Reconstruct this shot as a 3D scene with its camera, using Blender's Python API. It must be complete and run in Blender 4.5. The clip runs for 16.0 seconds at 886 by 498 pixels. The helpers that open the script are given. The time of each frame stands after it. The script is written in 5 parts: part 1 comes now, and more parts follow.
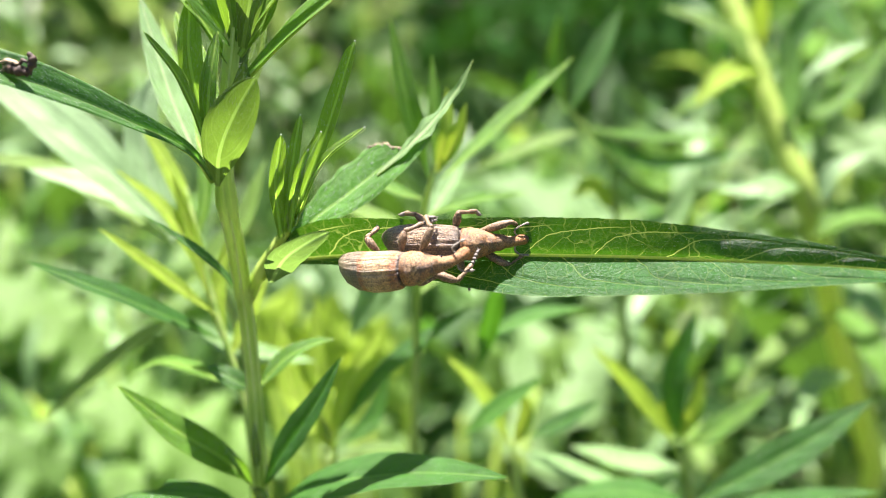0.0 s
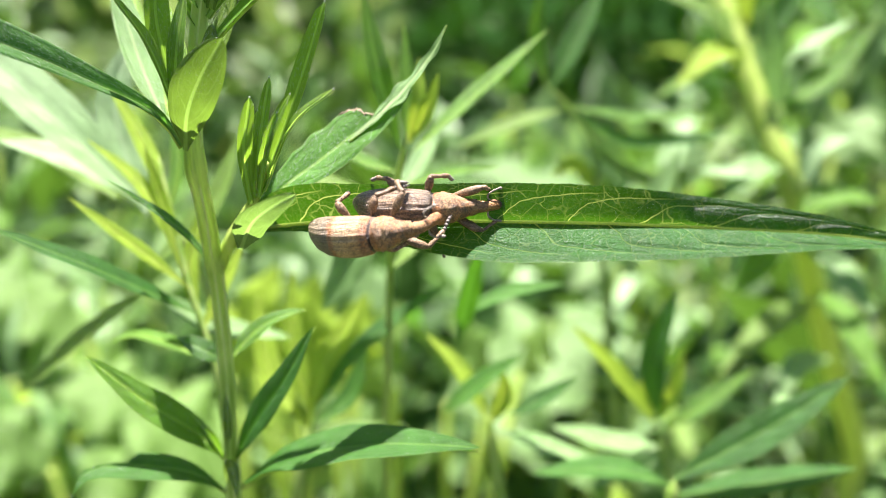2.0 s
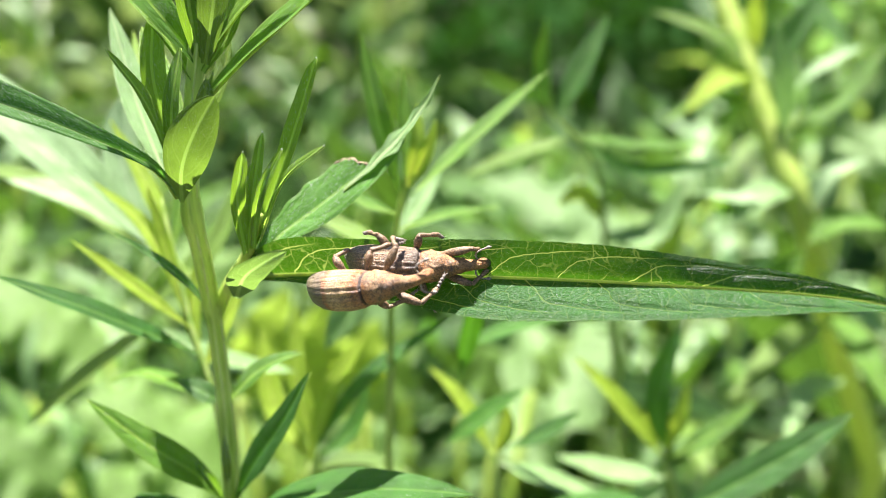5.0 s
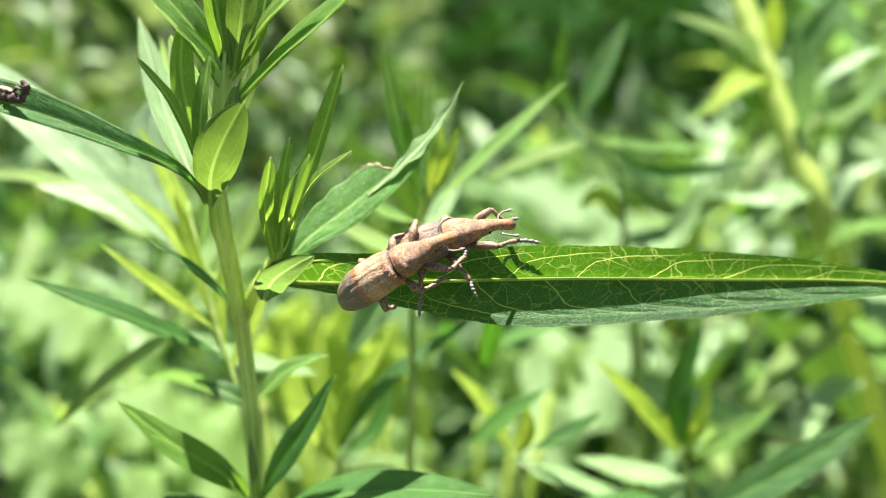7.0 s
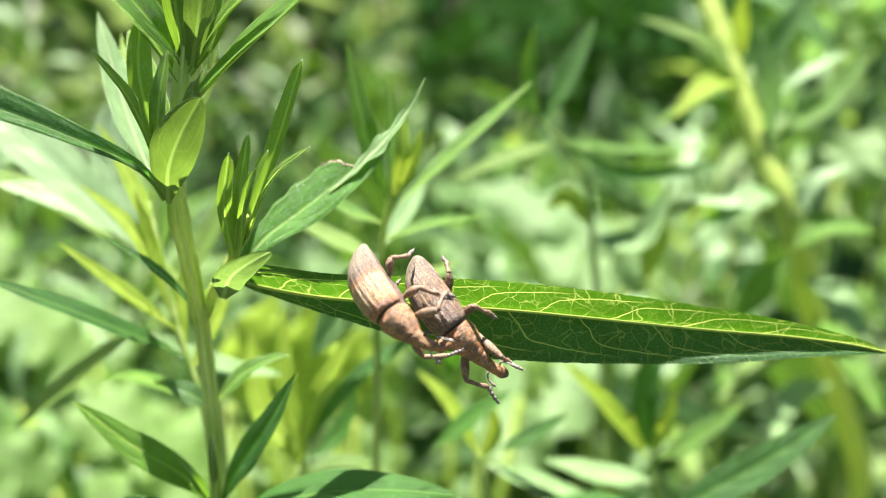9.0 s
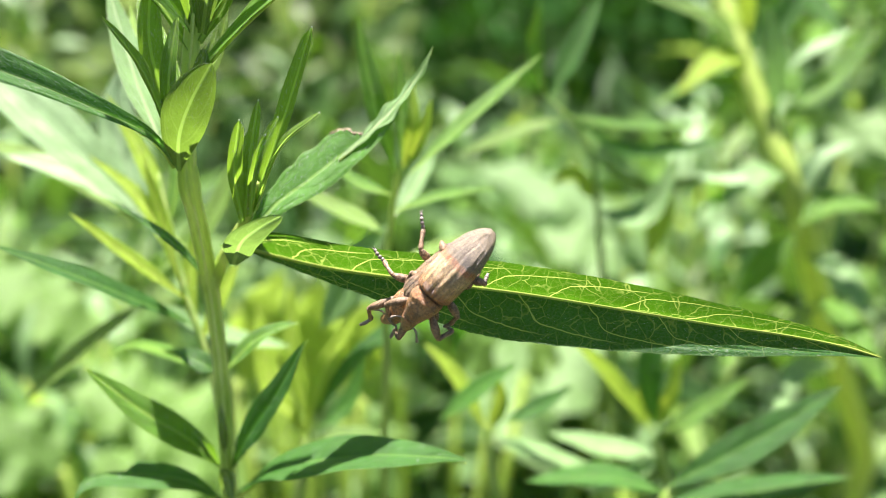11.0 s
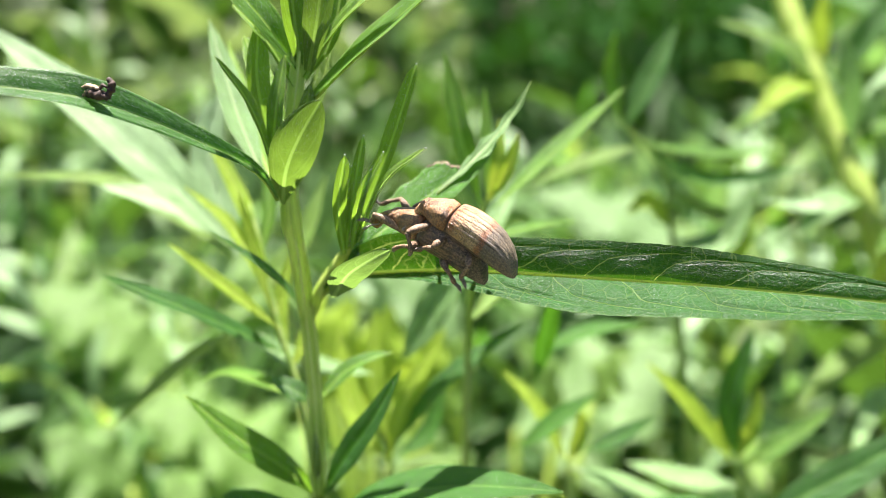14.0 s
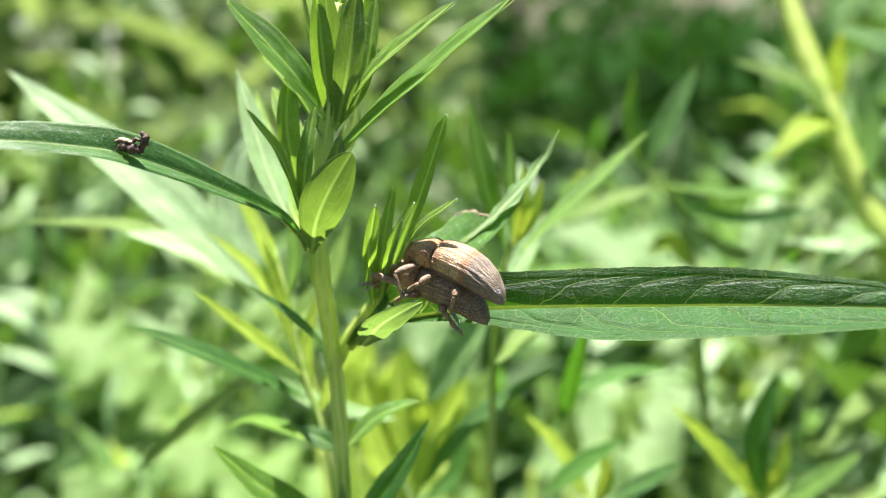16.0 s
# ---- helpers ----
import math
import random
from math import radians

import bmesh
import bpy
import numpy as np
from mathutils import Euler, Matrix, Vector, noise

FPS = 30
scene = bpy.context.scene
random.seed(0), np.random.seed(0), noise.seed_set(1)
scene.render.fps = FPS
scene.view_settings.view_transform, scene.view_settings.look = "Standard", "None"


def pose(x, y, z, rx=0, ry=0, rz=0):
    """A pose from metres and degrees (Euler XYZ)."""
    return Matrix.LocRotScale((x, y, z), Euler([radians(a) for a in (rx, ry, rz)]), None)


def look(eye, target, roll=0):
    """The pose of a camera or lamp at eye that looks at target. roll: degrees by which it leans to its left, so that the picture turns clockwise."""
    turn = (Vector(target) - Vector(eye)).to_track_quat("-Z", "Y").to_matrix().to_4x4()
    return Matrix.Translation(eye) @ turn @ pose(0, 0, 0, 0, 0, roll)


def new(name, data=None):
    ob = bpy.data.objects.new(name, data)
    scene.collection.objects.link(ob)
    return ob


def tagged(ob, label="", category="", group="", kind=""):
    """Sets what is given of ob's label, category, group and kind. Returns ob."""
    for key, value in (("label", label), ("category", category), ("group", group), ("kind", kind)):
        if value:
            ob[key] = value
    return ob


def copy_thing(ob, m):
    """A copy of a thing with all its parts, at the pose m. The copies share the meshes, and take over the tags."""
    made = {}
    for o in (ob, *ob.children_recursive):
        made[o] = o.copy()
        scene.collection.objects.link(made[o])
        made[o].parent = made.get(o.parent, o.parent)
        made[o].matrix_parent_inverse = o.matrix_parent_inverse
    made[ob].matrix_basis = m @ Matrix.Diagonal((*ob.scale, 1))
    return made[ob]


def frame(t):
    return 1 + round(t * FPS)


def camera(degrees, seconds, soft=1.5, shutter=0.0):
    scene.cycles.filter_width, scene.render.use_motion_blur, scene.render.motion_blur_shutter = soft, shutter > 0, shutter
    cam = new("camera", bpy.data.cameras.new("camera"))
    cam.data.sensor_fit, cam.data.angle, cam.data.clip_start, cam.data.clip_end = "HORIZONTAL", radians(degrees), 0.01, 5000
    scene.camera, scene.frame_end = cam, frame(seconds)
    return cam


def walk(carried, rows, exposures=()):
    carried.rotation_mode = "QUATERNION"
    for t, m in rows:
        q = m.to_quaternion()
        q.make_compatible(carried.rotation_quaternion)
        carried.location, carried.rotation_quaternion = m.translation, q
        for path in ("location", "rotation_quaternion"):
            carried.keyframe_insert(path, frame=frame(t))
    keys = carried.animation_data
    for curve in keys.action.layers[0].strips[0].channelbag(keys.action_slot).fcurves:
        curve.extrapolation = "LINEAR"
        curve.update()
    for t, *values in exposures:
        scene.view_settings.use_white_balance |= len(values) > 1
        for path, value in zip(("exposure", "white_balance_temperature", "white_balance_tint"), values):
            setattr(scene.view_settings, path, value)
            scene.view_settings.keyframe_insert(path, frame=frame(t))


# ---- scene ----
cam = camera(52.1, 16.0, 0.3)
METRES, EYE, TILT = 0.035, 0.62, -22.0
BENCH = pose(0, 0, EYE, TILT)
ROWS = [
    (0.0, 0.0, 0.0, 0.0, 0.0, 0.0, -0.0),
    (0.5, 0.0003, 0.012, 0.016, -0.43, -0.21, -0.08),
    (1.0, 0.013, 0.0159, 0.0072, -0.67, -0.49, -0.26),
    (1.5, 0.0427, 0.0273, -0.0353, -0.74, -0.54, -0.26),
    (2.0, 0.043, 0.0301, -0.0619, -0.67, -0.51, -0.19),
    (2.5, 0.0758, 0.0206, 0.0039, -1.0, -0.62, -0.1),
    (3.0, 0.1023, 0.0322, 0.0241, -0.92, -0.74, -0.27),
    (3.5, 0.1049, 0.0021, 0.0052, 0.13, 0.32, 0.12),
    (4.0, 0.1128, 0.0149, 0.0555, 0.46, -0.17, -0.09),
    (6.5, 0.1145, -0.0043, 0.0321, 1.3, -0.16, 0.08),
    (7.0, 0.0938, -0.0194, 0.0532, 1.66, -0.04, -0.04),
    (7.5, 0.0919, -0.0224, 0.0863, 1.82, 0.35, -0.28),
    (8.0, 0.0993, -0.0044, 0.1044, 1.23, 0.39, -0.23),
    (8.5, 0.1048, -0.0101, 0.0405, 0.72, 0.53, -0.15),
    (9.0, 0.1299, -0.0047, 0.0321, 0.12, 0.33, -0.12),
    (11.5, 0.1151, -0.0222, -0.0295, 0.51, -0.88, -0.2),
    (12.0, 0.1033, -0.0162, -0.0424, 0.97, -1.09, -0.42),
    (12.5, 0.0467, -0.0012, -0.0382, 1.56, -1.14, -0.57),
    (13.0, 0.0402, -0.0295, -0.0093, 2.28, -0.32, -0.19),
    (13.5, 0.015, -0.0389, 0.0094, 2.94, 0.43, -0.19),
    (14.0, -0.0137, -0.0504, 0.0139, 3.32, 0.72, -0.33),
    (14.5, -0.0433, -0.0303, 0.0369, 3.58, 1.14, -0.15),
    (15.0, -0.0412, -0.0312, 0.1018, 3.95, 1.87, -0.28),
    (15.5, -0.0473, -0.0226, 0.0779, 4.39, 2.16, -0.3),
    (16.0, -0.0635, -0.0484, 0.054, 3.98, 2.84, -0.04),
]
walk(cam, [(t, BENCH @ pose(METRES * x, METRES * y, METRES * z, 90 + pitch, roll, yaw)) for t, x, y, z, yaw, pitch, roll in ROWS],
     [(0.0, 2.26, 6400, 20), (16.0, 2.17, 6400, 20)])
cam.data.dof.use_dof = True
cam.data.dof.focus_distance = 0.0745
cam.data.dof.aperture_fstop = 19.0

# sky and sun
SUN_FROM = Vector((-0.06, 0.245, 0.97)).normalized()
world = bpy.data.worlds.new("sky")
scene.world = world
world.use_nodes = True
sky = world.node_tree.nodes.new("ShaderNodeTexSky")
sky.sky_type, sky.sun_disc = "NISHITA", False
sky.sun_elevation = math.asin(SUN_FROM.z)
sky.sun_rotation = math.atan2(SUN_FROM.x, SUN_FROM.y)
world.node_tree.links.new(sky.outputs[0], world.node_tree.nodes["Background"].inputs[0])
world.node_tree.nodes["Background"].inputs[1].default_value = 0.034
sun = new("sun", bpy.data.lights.new("sun", "SUN"))
sun.data.energy, sun.data.angle, sun.data.color = 5.0, radians(0.53), (1.0, 0.955, 0.88)
sun.matrix_world = look((0, 0, 3), Vector((0, 0, 3)) - SUN_FROM)

# ---- materials ----
def node_mat(name):
    m = bpy.data.materials.new(name)
    m.use_nodes = True
    nt = m.node_tree
    nt.nodes.clear()
    return m, nt


class Nodes:
    """Short hand for node trees."""

    def __init__(self, nt):
        self.nt = nt

    def add(self, kind, **values):
        n = self.nt.nodes.new("ShaderNode" + kind)
        for key, v in values.items():
            setattr_safe(n, key, v)
        return n

    def link(self, a, b):
        self.nt.links.new(a, b)

    def math(self, op, a, b=None, c=None, clamp=False):
        n = self.nt.nodes.new("ShaderNodeMath")
        n.operation, n.use_clamp = op, clamp
        for i, v in enumerate((a, b, c)):
            if v is None:
                continue
            if isinstance(v, (int, float)):
                n.inputs[i].default_value = v
            else:
                self.link(v, n.inputs[i])
        return n.outputs[0]

    def mix(self, fac, a, b, blend="MIX"):
        n = self.nt.nodes.new("ShaderNodeMix")
        n.data_type, n.blend_type = "RGBA", blend
        for socket, v in ((n.inputs[0], fac), (n.inputs[6], a), (n.inputs[7], b)):
            if isinstance(v, (int, float)):
                socket.default_value = v
            elif isinstance(v, tuple):
                socket.default_value = (*v, 1)
            else:
                self.link(v, socket)
        return n.outputs[2]

    def noise(self, vector, scale, detail=3.0, rough=0.55):
        n = self.nt.nodes.new("ShaderNodeTexNoise")
        n.inputs["Scale"].default_value, n.inputs["Detail"].default_value = scale, detail
        n.inputs["Roughness"].default_value = rough
        if vector is not None:
            self.link(vector, n.inputs["Vector"])
        return n.outputs[0]

    def step(self, v, lo, hi, out_lo=0.0, out_hi=1.0):
        n = self.nt.nodes.new("ShaderNodeMapRange")
        n.interpolation_type = "SMOOTHSTEP"
        for i, x in enumerate((lo, hi, out_lo, out_hi)):
            n.inputs[i + 1].default_value = x
        self.link(v, n.inputs[0])
        return n.outputs[0]

    def voronoi(self, vector, scale, feature="DISTANCE_TO_EDGE"):
        n = self.nt.nodes.new("ShaderNodeTexVoronoi")
        n.feature = feature
        n.inputs["Scale"].default_value = scale
        self.link(vector, n.inputs["Vector"])
        return n.outputs[0]

    def bump(self, height, strength, distance):
        n = self.nt.nodes.new("ShaderNodeBump")
        n.inputs["Strength"].default_value, n.inputs["Distance"].default_value = strength, distance
        self.link(height, n.inputs["Height"])
        return n.outputs[0]


def setattr_safe(n, key, v):
    if key == "data_type":
        n.data_type = v


def leaf_material(name, blade, vein, lit, through_light=0.42, gloss=0.42, vein_gap=4.2, net=1.0, fine=True, vein_lit=None, wax=0.36, grain=6.0, rough_relief=0.00013, rim_from=0.475, broad=2.0, show=0.3, coat=0.0, thick=0.05, puff=0.8, net_show=0.16):
    """A leaf blade: midrib, side veins that run to the margin, a net of small veins, and light that passes through."""
    m, nt = node_mat(name)
    n = Nodes(nt)
    uv = n.add("UVMap")
    uv.uv_map = "blade_mm"
    sep = n.add("SeparateXYZ")
    n.link(uv.outputs[0], sep.inputs[0])
    u, v = sep.outputs[0], sep.outputs[1]
    au = n.math("ABSOLUTE", u)
    uv2 = n.add("UVMap")
    uv2.uv_map = "blade_unit"
    sep2 = n.add("SeparateXYZ")
    n.link(uv2.outputs[0], sep2.inputs[0])
    edge = n.math("ABSOLUTE", n.math("SUBTRACT", sep2.outputs[0], 0.5))
    info = n.add("ObjectInfo")
    geo = n.add("NewGeometry")
    wob = n.noise(uv.outputs[0], 0.35, 2.0)
    # side veins leave the midrib aslant, bend and run along the margin until they meet the next
    c = n.math("MULTIPLY", edge, 2.0)
    late = n.math("MAXIMUM", n.math("SUBTRACT", c, 0.5), 0.0)
    bend = n.math("MULTIPLY", n.math("ADD", n.math("MULTIPLY", c, 0.65), n.math("MULTIPLY", n.math("MULTIPLY", late, late), 10.0)), vein_gap)
    steep = n.math("MULTIPLY", n.math("ADD", n.math("MULTIPLY", late, 20.0), 0.65), vein_gap / broad)
    steep = n.math("SQRT", n.math("ADD", n.math("MULTIPLY", steep, steep), 1.0))
    run = n.math("SUBTRACT", v, bend)
    run = n.math("ADD", run, n.math("MULTIPLY", wob, 2.2))
    run = n.math("ADD", run, n.math("MULTIPLY", n.math("GREATER_THAN", u, 0.0), vein_gap * 0.43))
    tri = n.math("DIVIDE", n.math("PINGPONG", run, vein_gap * 0.5), steep)
    inner = n.step(c, 0.74, 0.84, 1.0, 0.0)
    side = n.math("MULTIPLY", n.step(tri, 0.4 * thick, 1.3 * thick, 1.0, 0.0), inner)
    pillow = n.math("MULTIPLY", n.step(tri, 0.0, vein_gap * 0.16, 1.0, 0.0), inner)
    rib = n.step(n.math("ADD", au, n.math("MULTIPLY", sep2.outputs[1], 0.10)), 0.14, 0.24, 1.0, 0.0)
    veins = n.math("MAXIMUM", rib, n.math("MULTIPLY", side, show))
    relief = veins
    glowing = n.math("MAXIMUM", rib, n.math("MULTIPLY", side, 0.95)) if vein_lit else veins
    if fine:
        warp = n.add("VectorMath")
        warp.operation = "ADD"
        wn = n.add("TexNoise")
        wn.inputs["Scale"].default_value = 0.9
        n.link(uv.outputs[0], wn.inputs["Vector"])
        n.link(uv.outputs[0], warp.inputs[0])
        half_warp = n.add("VectorMath")
        half_warp.operation = "SCALE"
        half_warp.inputs["Scale"].default_value = 0.7
        n.link(wn.outputs[1], half_warp.inputs[0])
        n.link(half_warp.outputs[0], warp.inputs[1])
        netd = n.voronoi(warp.outputs[0], net)
        nets = n.math("MULTIPLY", n.step(netd, 0.006, 0.036, 1.0, 0.0), n.step(n.noise(uv.outputs[0], 0.5, 2.0), 0.35, 0.62, 0.25, 1.0))
        finer = n.step(n.voronoi(warp.outputs[0], net * 2.0), 0.008, 0.045, 0.22, 0.0)
        nets = n.math("MAXIMUM", nets, finer)
        glowing = n.math("MAXIMUM", glowing, n.math("MULTIPLY", nets, 0.2 if vein_lit is None else 0.48))
        veins = n.math("MAXIMUM", veins, n.math("MULTIPLY", nets, net_show))
        relief = n.math("MAXIMUM", relief, n.math("MULTIPLY", n.step(netd, 0.0, 0.22, 1.0, 0.0), 0.4))
    rim = n.step(edge, rim_from, 0.497)
    mottling = n.noise(uv.outputs[0], 0.22, 4.0, 0.6)
    rnd = n.math("ADD", info.outputs["Random"], geo.outputs["Random Per Island"])
    rnd = n.math("FRACT", rnd)
    dark = tuple(c * 0.62 for c in blade)
    light = tuple(min(1, c * 1.45) for c in blade)
    col = n.mix(n.step(mottling, 0.3, 0.7), dark, light)
    col = n.mix(n.math("MULTIPLY", rnd, 0.4), col, tuple(0.5 * (a + b) for a, b in zip(blade, lit)))
    col = n.mix(veins, col, vein)
    col = n.mix(n.math("MULTIPLY", rim, 0.7), col, vein)
    lay = n.add("Mapping")
    lay.inputs["Scale"].default_value = (1.3, 0.75, 1.0)
    lay.inputs["Rotation"].default_value = (0, 0, 0.25)
    n.link(uv.outputs[0], lay.inputs[0])
    hair = n.noise(lay.outputs[0], grain, 3.0, 0.7)
    fleck = n.noise(lay.outputs[0], grain * 1.7, 2.0, 0.8)
    col = n.mix(n.step(fleck, 0.52, 0.68, 0.0, 0.55), col, light)
    col = n.mix(n.step(fleck, 0.34, 0.48, 0.6, 0.0), col, tuple(c * 0.45 for c in blade))
    p = n.add("BsdfPrincipled")
    n.link(col, p.inputs["Base Color"])
    n.link(n.math("ADD", n.math("MULTIPLY", hair, 0.25), gloss - 0.12), p.inputs["Roughness"])
    if fine:
        n.link(n.step(hair, 0.42, 0.60, 0.3 * wax, 1.8 * wax), p.inputs["Specular IOR Level"])
    else:
        p.inputs["Specular IOR Level"].default_value = wax
    p.inputs["Coat Weight"].default_value, p.inputs["Coat Roughness"].default_value = coat, 0.36
    height = n.math("ADD", n.math("MULTIPLY", relief, -0.45), n.math("MULTIPLY", hair, 1.1))
    height = n.math("ADD", height, n.math("MULTIPLY", pillow, -puff))
    b = n.bump(height, 1.0, rough_relief)
    n.link(b, p.inputs["Normal"])
    n.link(b, p.inputs["Coat Normal"])
    t = n.add("BsdfTranslucent")
    tcol = n.mix(n.step(mottling, 0.25, 0.75), tuple(c * 0.8 for c in lit), lit)
    tcol = n.mix(n.math("MULTIPLY", glowing, 1.0 if vein_lit else 0.7), tcol, vein_lit or tuple(min(1.0, c * 1.7 + 0.05) for c in lit))
    n.link(tcol, t.inputs[0])
    mixer = n.add("MixShader")
    mixer.inputs[0].default_value = through_light
    n.link(p.outputs[0], mixer.inputs[1])
    n.link(t.outputs[0], mixer.inputs[2])
    out = n.add("OutputMaterial")
    n.link(mixer.outputs[0], out.inputs[0])
    return m


leaf_mid = leaf_material("leaf_green", (0.048, 0.14, 0.016), (0.24, 0.36, 0.06), (0.26, 0.56, 0.02), 0.40, 0.46, rim_from=0.45)
leaf_dark = leaf_material("leaf_deep_green", (0.02, 0.078, 0.014), (0.10, 0.20, 0.035), (0.14, 0.44, 0.01), 0.34, 0.46)
leaf_big = leaf_material("leaf_glossy_green", (0.018, 0.080, 0.019), (0.08, 0.16, 0.04), (0.08, 0.235, 0.005), 0.42, 0.38, 5.8, 0.62, True, (0.76, 0.90, 0.20), 0.33, 4.6, 0.00014, broad=3.6, show=0.6, rim_from=0.462, puff=1.0, thick=0.055, net_show=0.05)
leaf_bract = leaf_material("leaf_bract_lit", (0.16, 0.28, 0.07), (0.30, 0.42, 0.10), (0.18, 0.32, 0.05), 0.45, 0.5, 2.2, 1.2, True)
leaf_hairy = leaf_material("leaf_hairy_green", (0.022, 0.075, 0.018), (0.16, 0.25, 0.06), (0.10, 0.34, 0.01), 0.36, 0.38, 4.6, 1.0, True, None, 0.6, 6.0, 0.00005, show=0.4)
leaf_young = leaf_material("leaf_yellow_green", (0.13, 0.235, 0.03), (0.24, 0.34, 0.06), (0.18, 0.32, 0.03), 0.40, 0.46, 3.2)
leaf_crown = leaf_material("leaf_crown_green", (0.11, 0.235, 0.03), (0.34, 0.48, 0.10), (0.27, 0.50, 0.03), 0.42, 0.40, rim_from=0.42)
leaf_sprout = leaf_material("leaf_sprout_green", (0.14, 0.28, 0.035), (0.28, 0.40, 0.08), (0.28, 0.50, 0.03), 0.52, 0.42, rim_from=0.42)
leaf_torn = leaf_material("leaf_torn_green", (0.042, 0.13, 0.024), (0.20, 0.32, 0.08), (0.16, 0.42, 0.02), 0.36, 0.5, 4.2, 1.2, True, None, 0.2, 4.5, 0.00010)
leaf_soft = leaf_material("leaf_far_green", (0.095, 0.18, 0.04), (0.22, 0.36, 0.09), (0.38, 0.58, 0.07), 0.42, 0.36, 5.0, 1.0, False)
leaf_lime = leaf_material("leaf_lime_green", (0.24, 0.38, 0.03), (0.34, 0.46, 0.07), (0.50, 0.70, 0.05), 0.48, 0.46, 3.2, 1.0, False)
leaf_olive = leaf_material("leaf_olive", (0.08, 0.13, 0.042), (0.20, 0.29, 0.11), (0.25, 0.37, 0.085), 0.42, 0.4, 5.0, 1.0, False)
# low leaf green, darkened for the shade in gaps between plants
leaf_under_shade = leaf_material("leaf_low_painted_shade", (0.012, 0.044, 0.007), (0.06, 0.13, 0.025), (0.11, 0.25, 0.02), 0.26, 0.55, 5.0, 1.0, False, None, 0.2)
leaf_grey = leaf_material("leaf_grey_green", (0.15, 0.27, 0.10), (0.32, 0.42, 0.2), (0.26, 0.52, 0.10), 0.3, 0.34, 5.0, 1.0, False)
# base colour raised to a pale green to carry the sun's glare
leaf_glare = leaf_material("leaf_painted_glare", (0.27, 0.42, 0.21), (0.38, 0.50, 0.30), (0.30, 0.52, 0.14), 0.25, 0.42, 6.0, 1.0, False)
# shrub leaves with their shade painted in as a near-black green
leaf_shade = leaf_material("leaf_shrub_painted_shade", (0.011, 0.046, 0.008), (0.025, 0.075, 0.012), (0.04, 0.15, 0.006), 0.17, 0.85, 6.0, 1.0, False, None, 0.06)
leaf_broad = leaf_material("leaf_broad_light", (0.14, 0.245, 0.09), (0.22, 0.35, 0.14), (0.31, 0.48, 0.12), 0.42, 0.5, 14.0, 0.2, False)
leaf_sallow = leaf_material("leaf_broad_yellow", (0.11, 0.21, 0.05), (0.20, 0.33, 0.10), (0.27, 0.46, 0.065), 0.42, 0.5, 14.0, 0.2, False)


def stem_material(name, base, pale):
    m, nt = node_mat(name)
    n = Nodes(nt)
    tc = n.add("TexCoord")
    mapping = n.add("Mapping")
    mapping.inputs["Scale"].default_value = (900, 900, 60)
    n.link(tc.outputs["Object"], mapping.inputs[0])
    streak = n.noise(mapping.outputs[0], 1.0, 3.0)
    blot = n.noise(tc.outputs["Object"], 260.0, 3.0)
    col = n.mix(n.step(streak, 0.40, 0.60), base, pale)
    col = n.mix(n.math("MULTIPLY", n.step(blot, 0.55, 0.8), 0.35), col, tuple(c * 0.7 for c in base))
    p = n.add("BsdfPrincipled")
    n.link(col, p.inputs["Base Color"])
    p.inputs["Roughness"].default_value = 0.5
    n.link(n.bump(streak, 0.5, 0.00015), p.inputs["Normal"])
    t = n.add("BsdfTranslucent")
    t.inputs[0].default_value = (*[min(1.0, c * 1.3) for c in pale], 1)
    mixer = n.add("MixShader")
    mixer.inputs[0].default_value = 0.3
    n.link(p.outputs[0], mixer.inputs[1])
    n.link(t.outputs[0], mixer.inputs[2])
    out = n.add("OutputMaterial")
    n.link(mixer.outputs[0], out.inputs[0])
    return m


stem_green = stem_material("stem_green", (0.27, 0.43, 0.06), (0.56, 0.70, 0.18))
stem_ridge = stem_material("stem_ridge_pale", (0.50, 0.66, 0.16), (0.70, 0.80, 0.32))
stem_far = stem_material("stem_shaded_green", (0.18, 0.32, 0.05), (0.38, 0.50, 0.14))
stem_pale = stem_material("stem_pale", (0.28, 0.42, 0.06), (0.46, 0.58, 0.14))


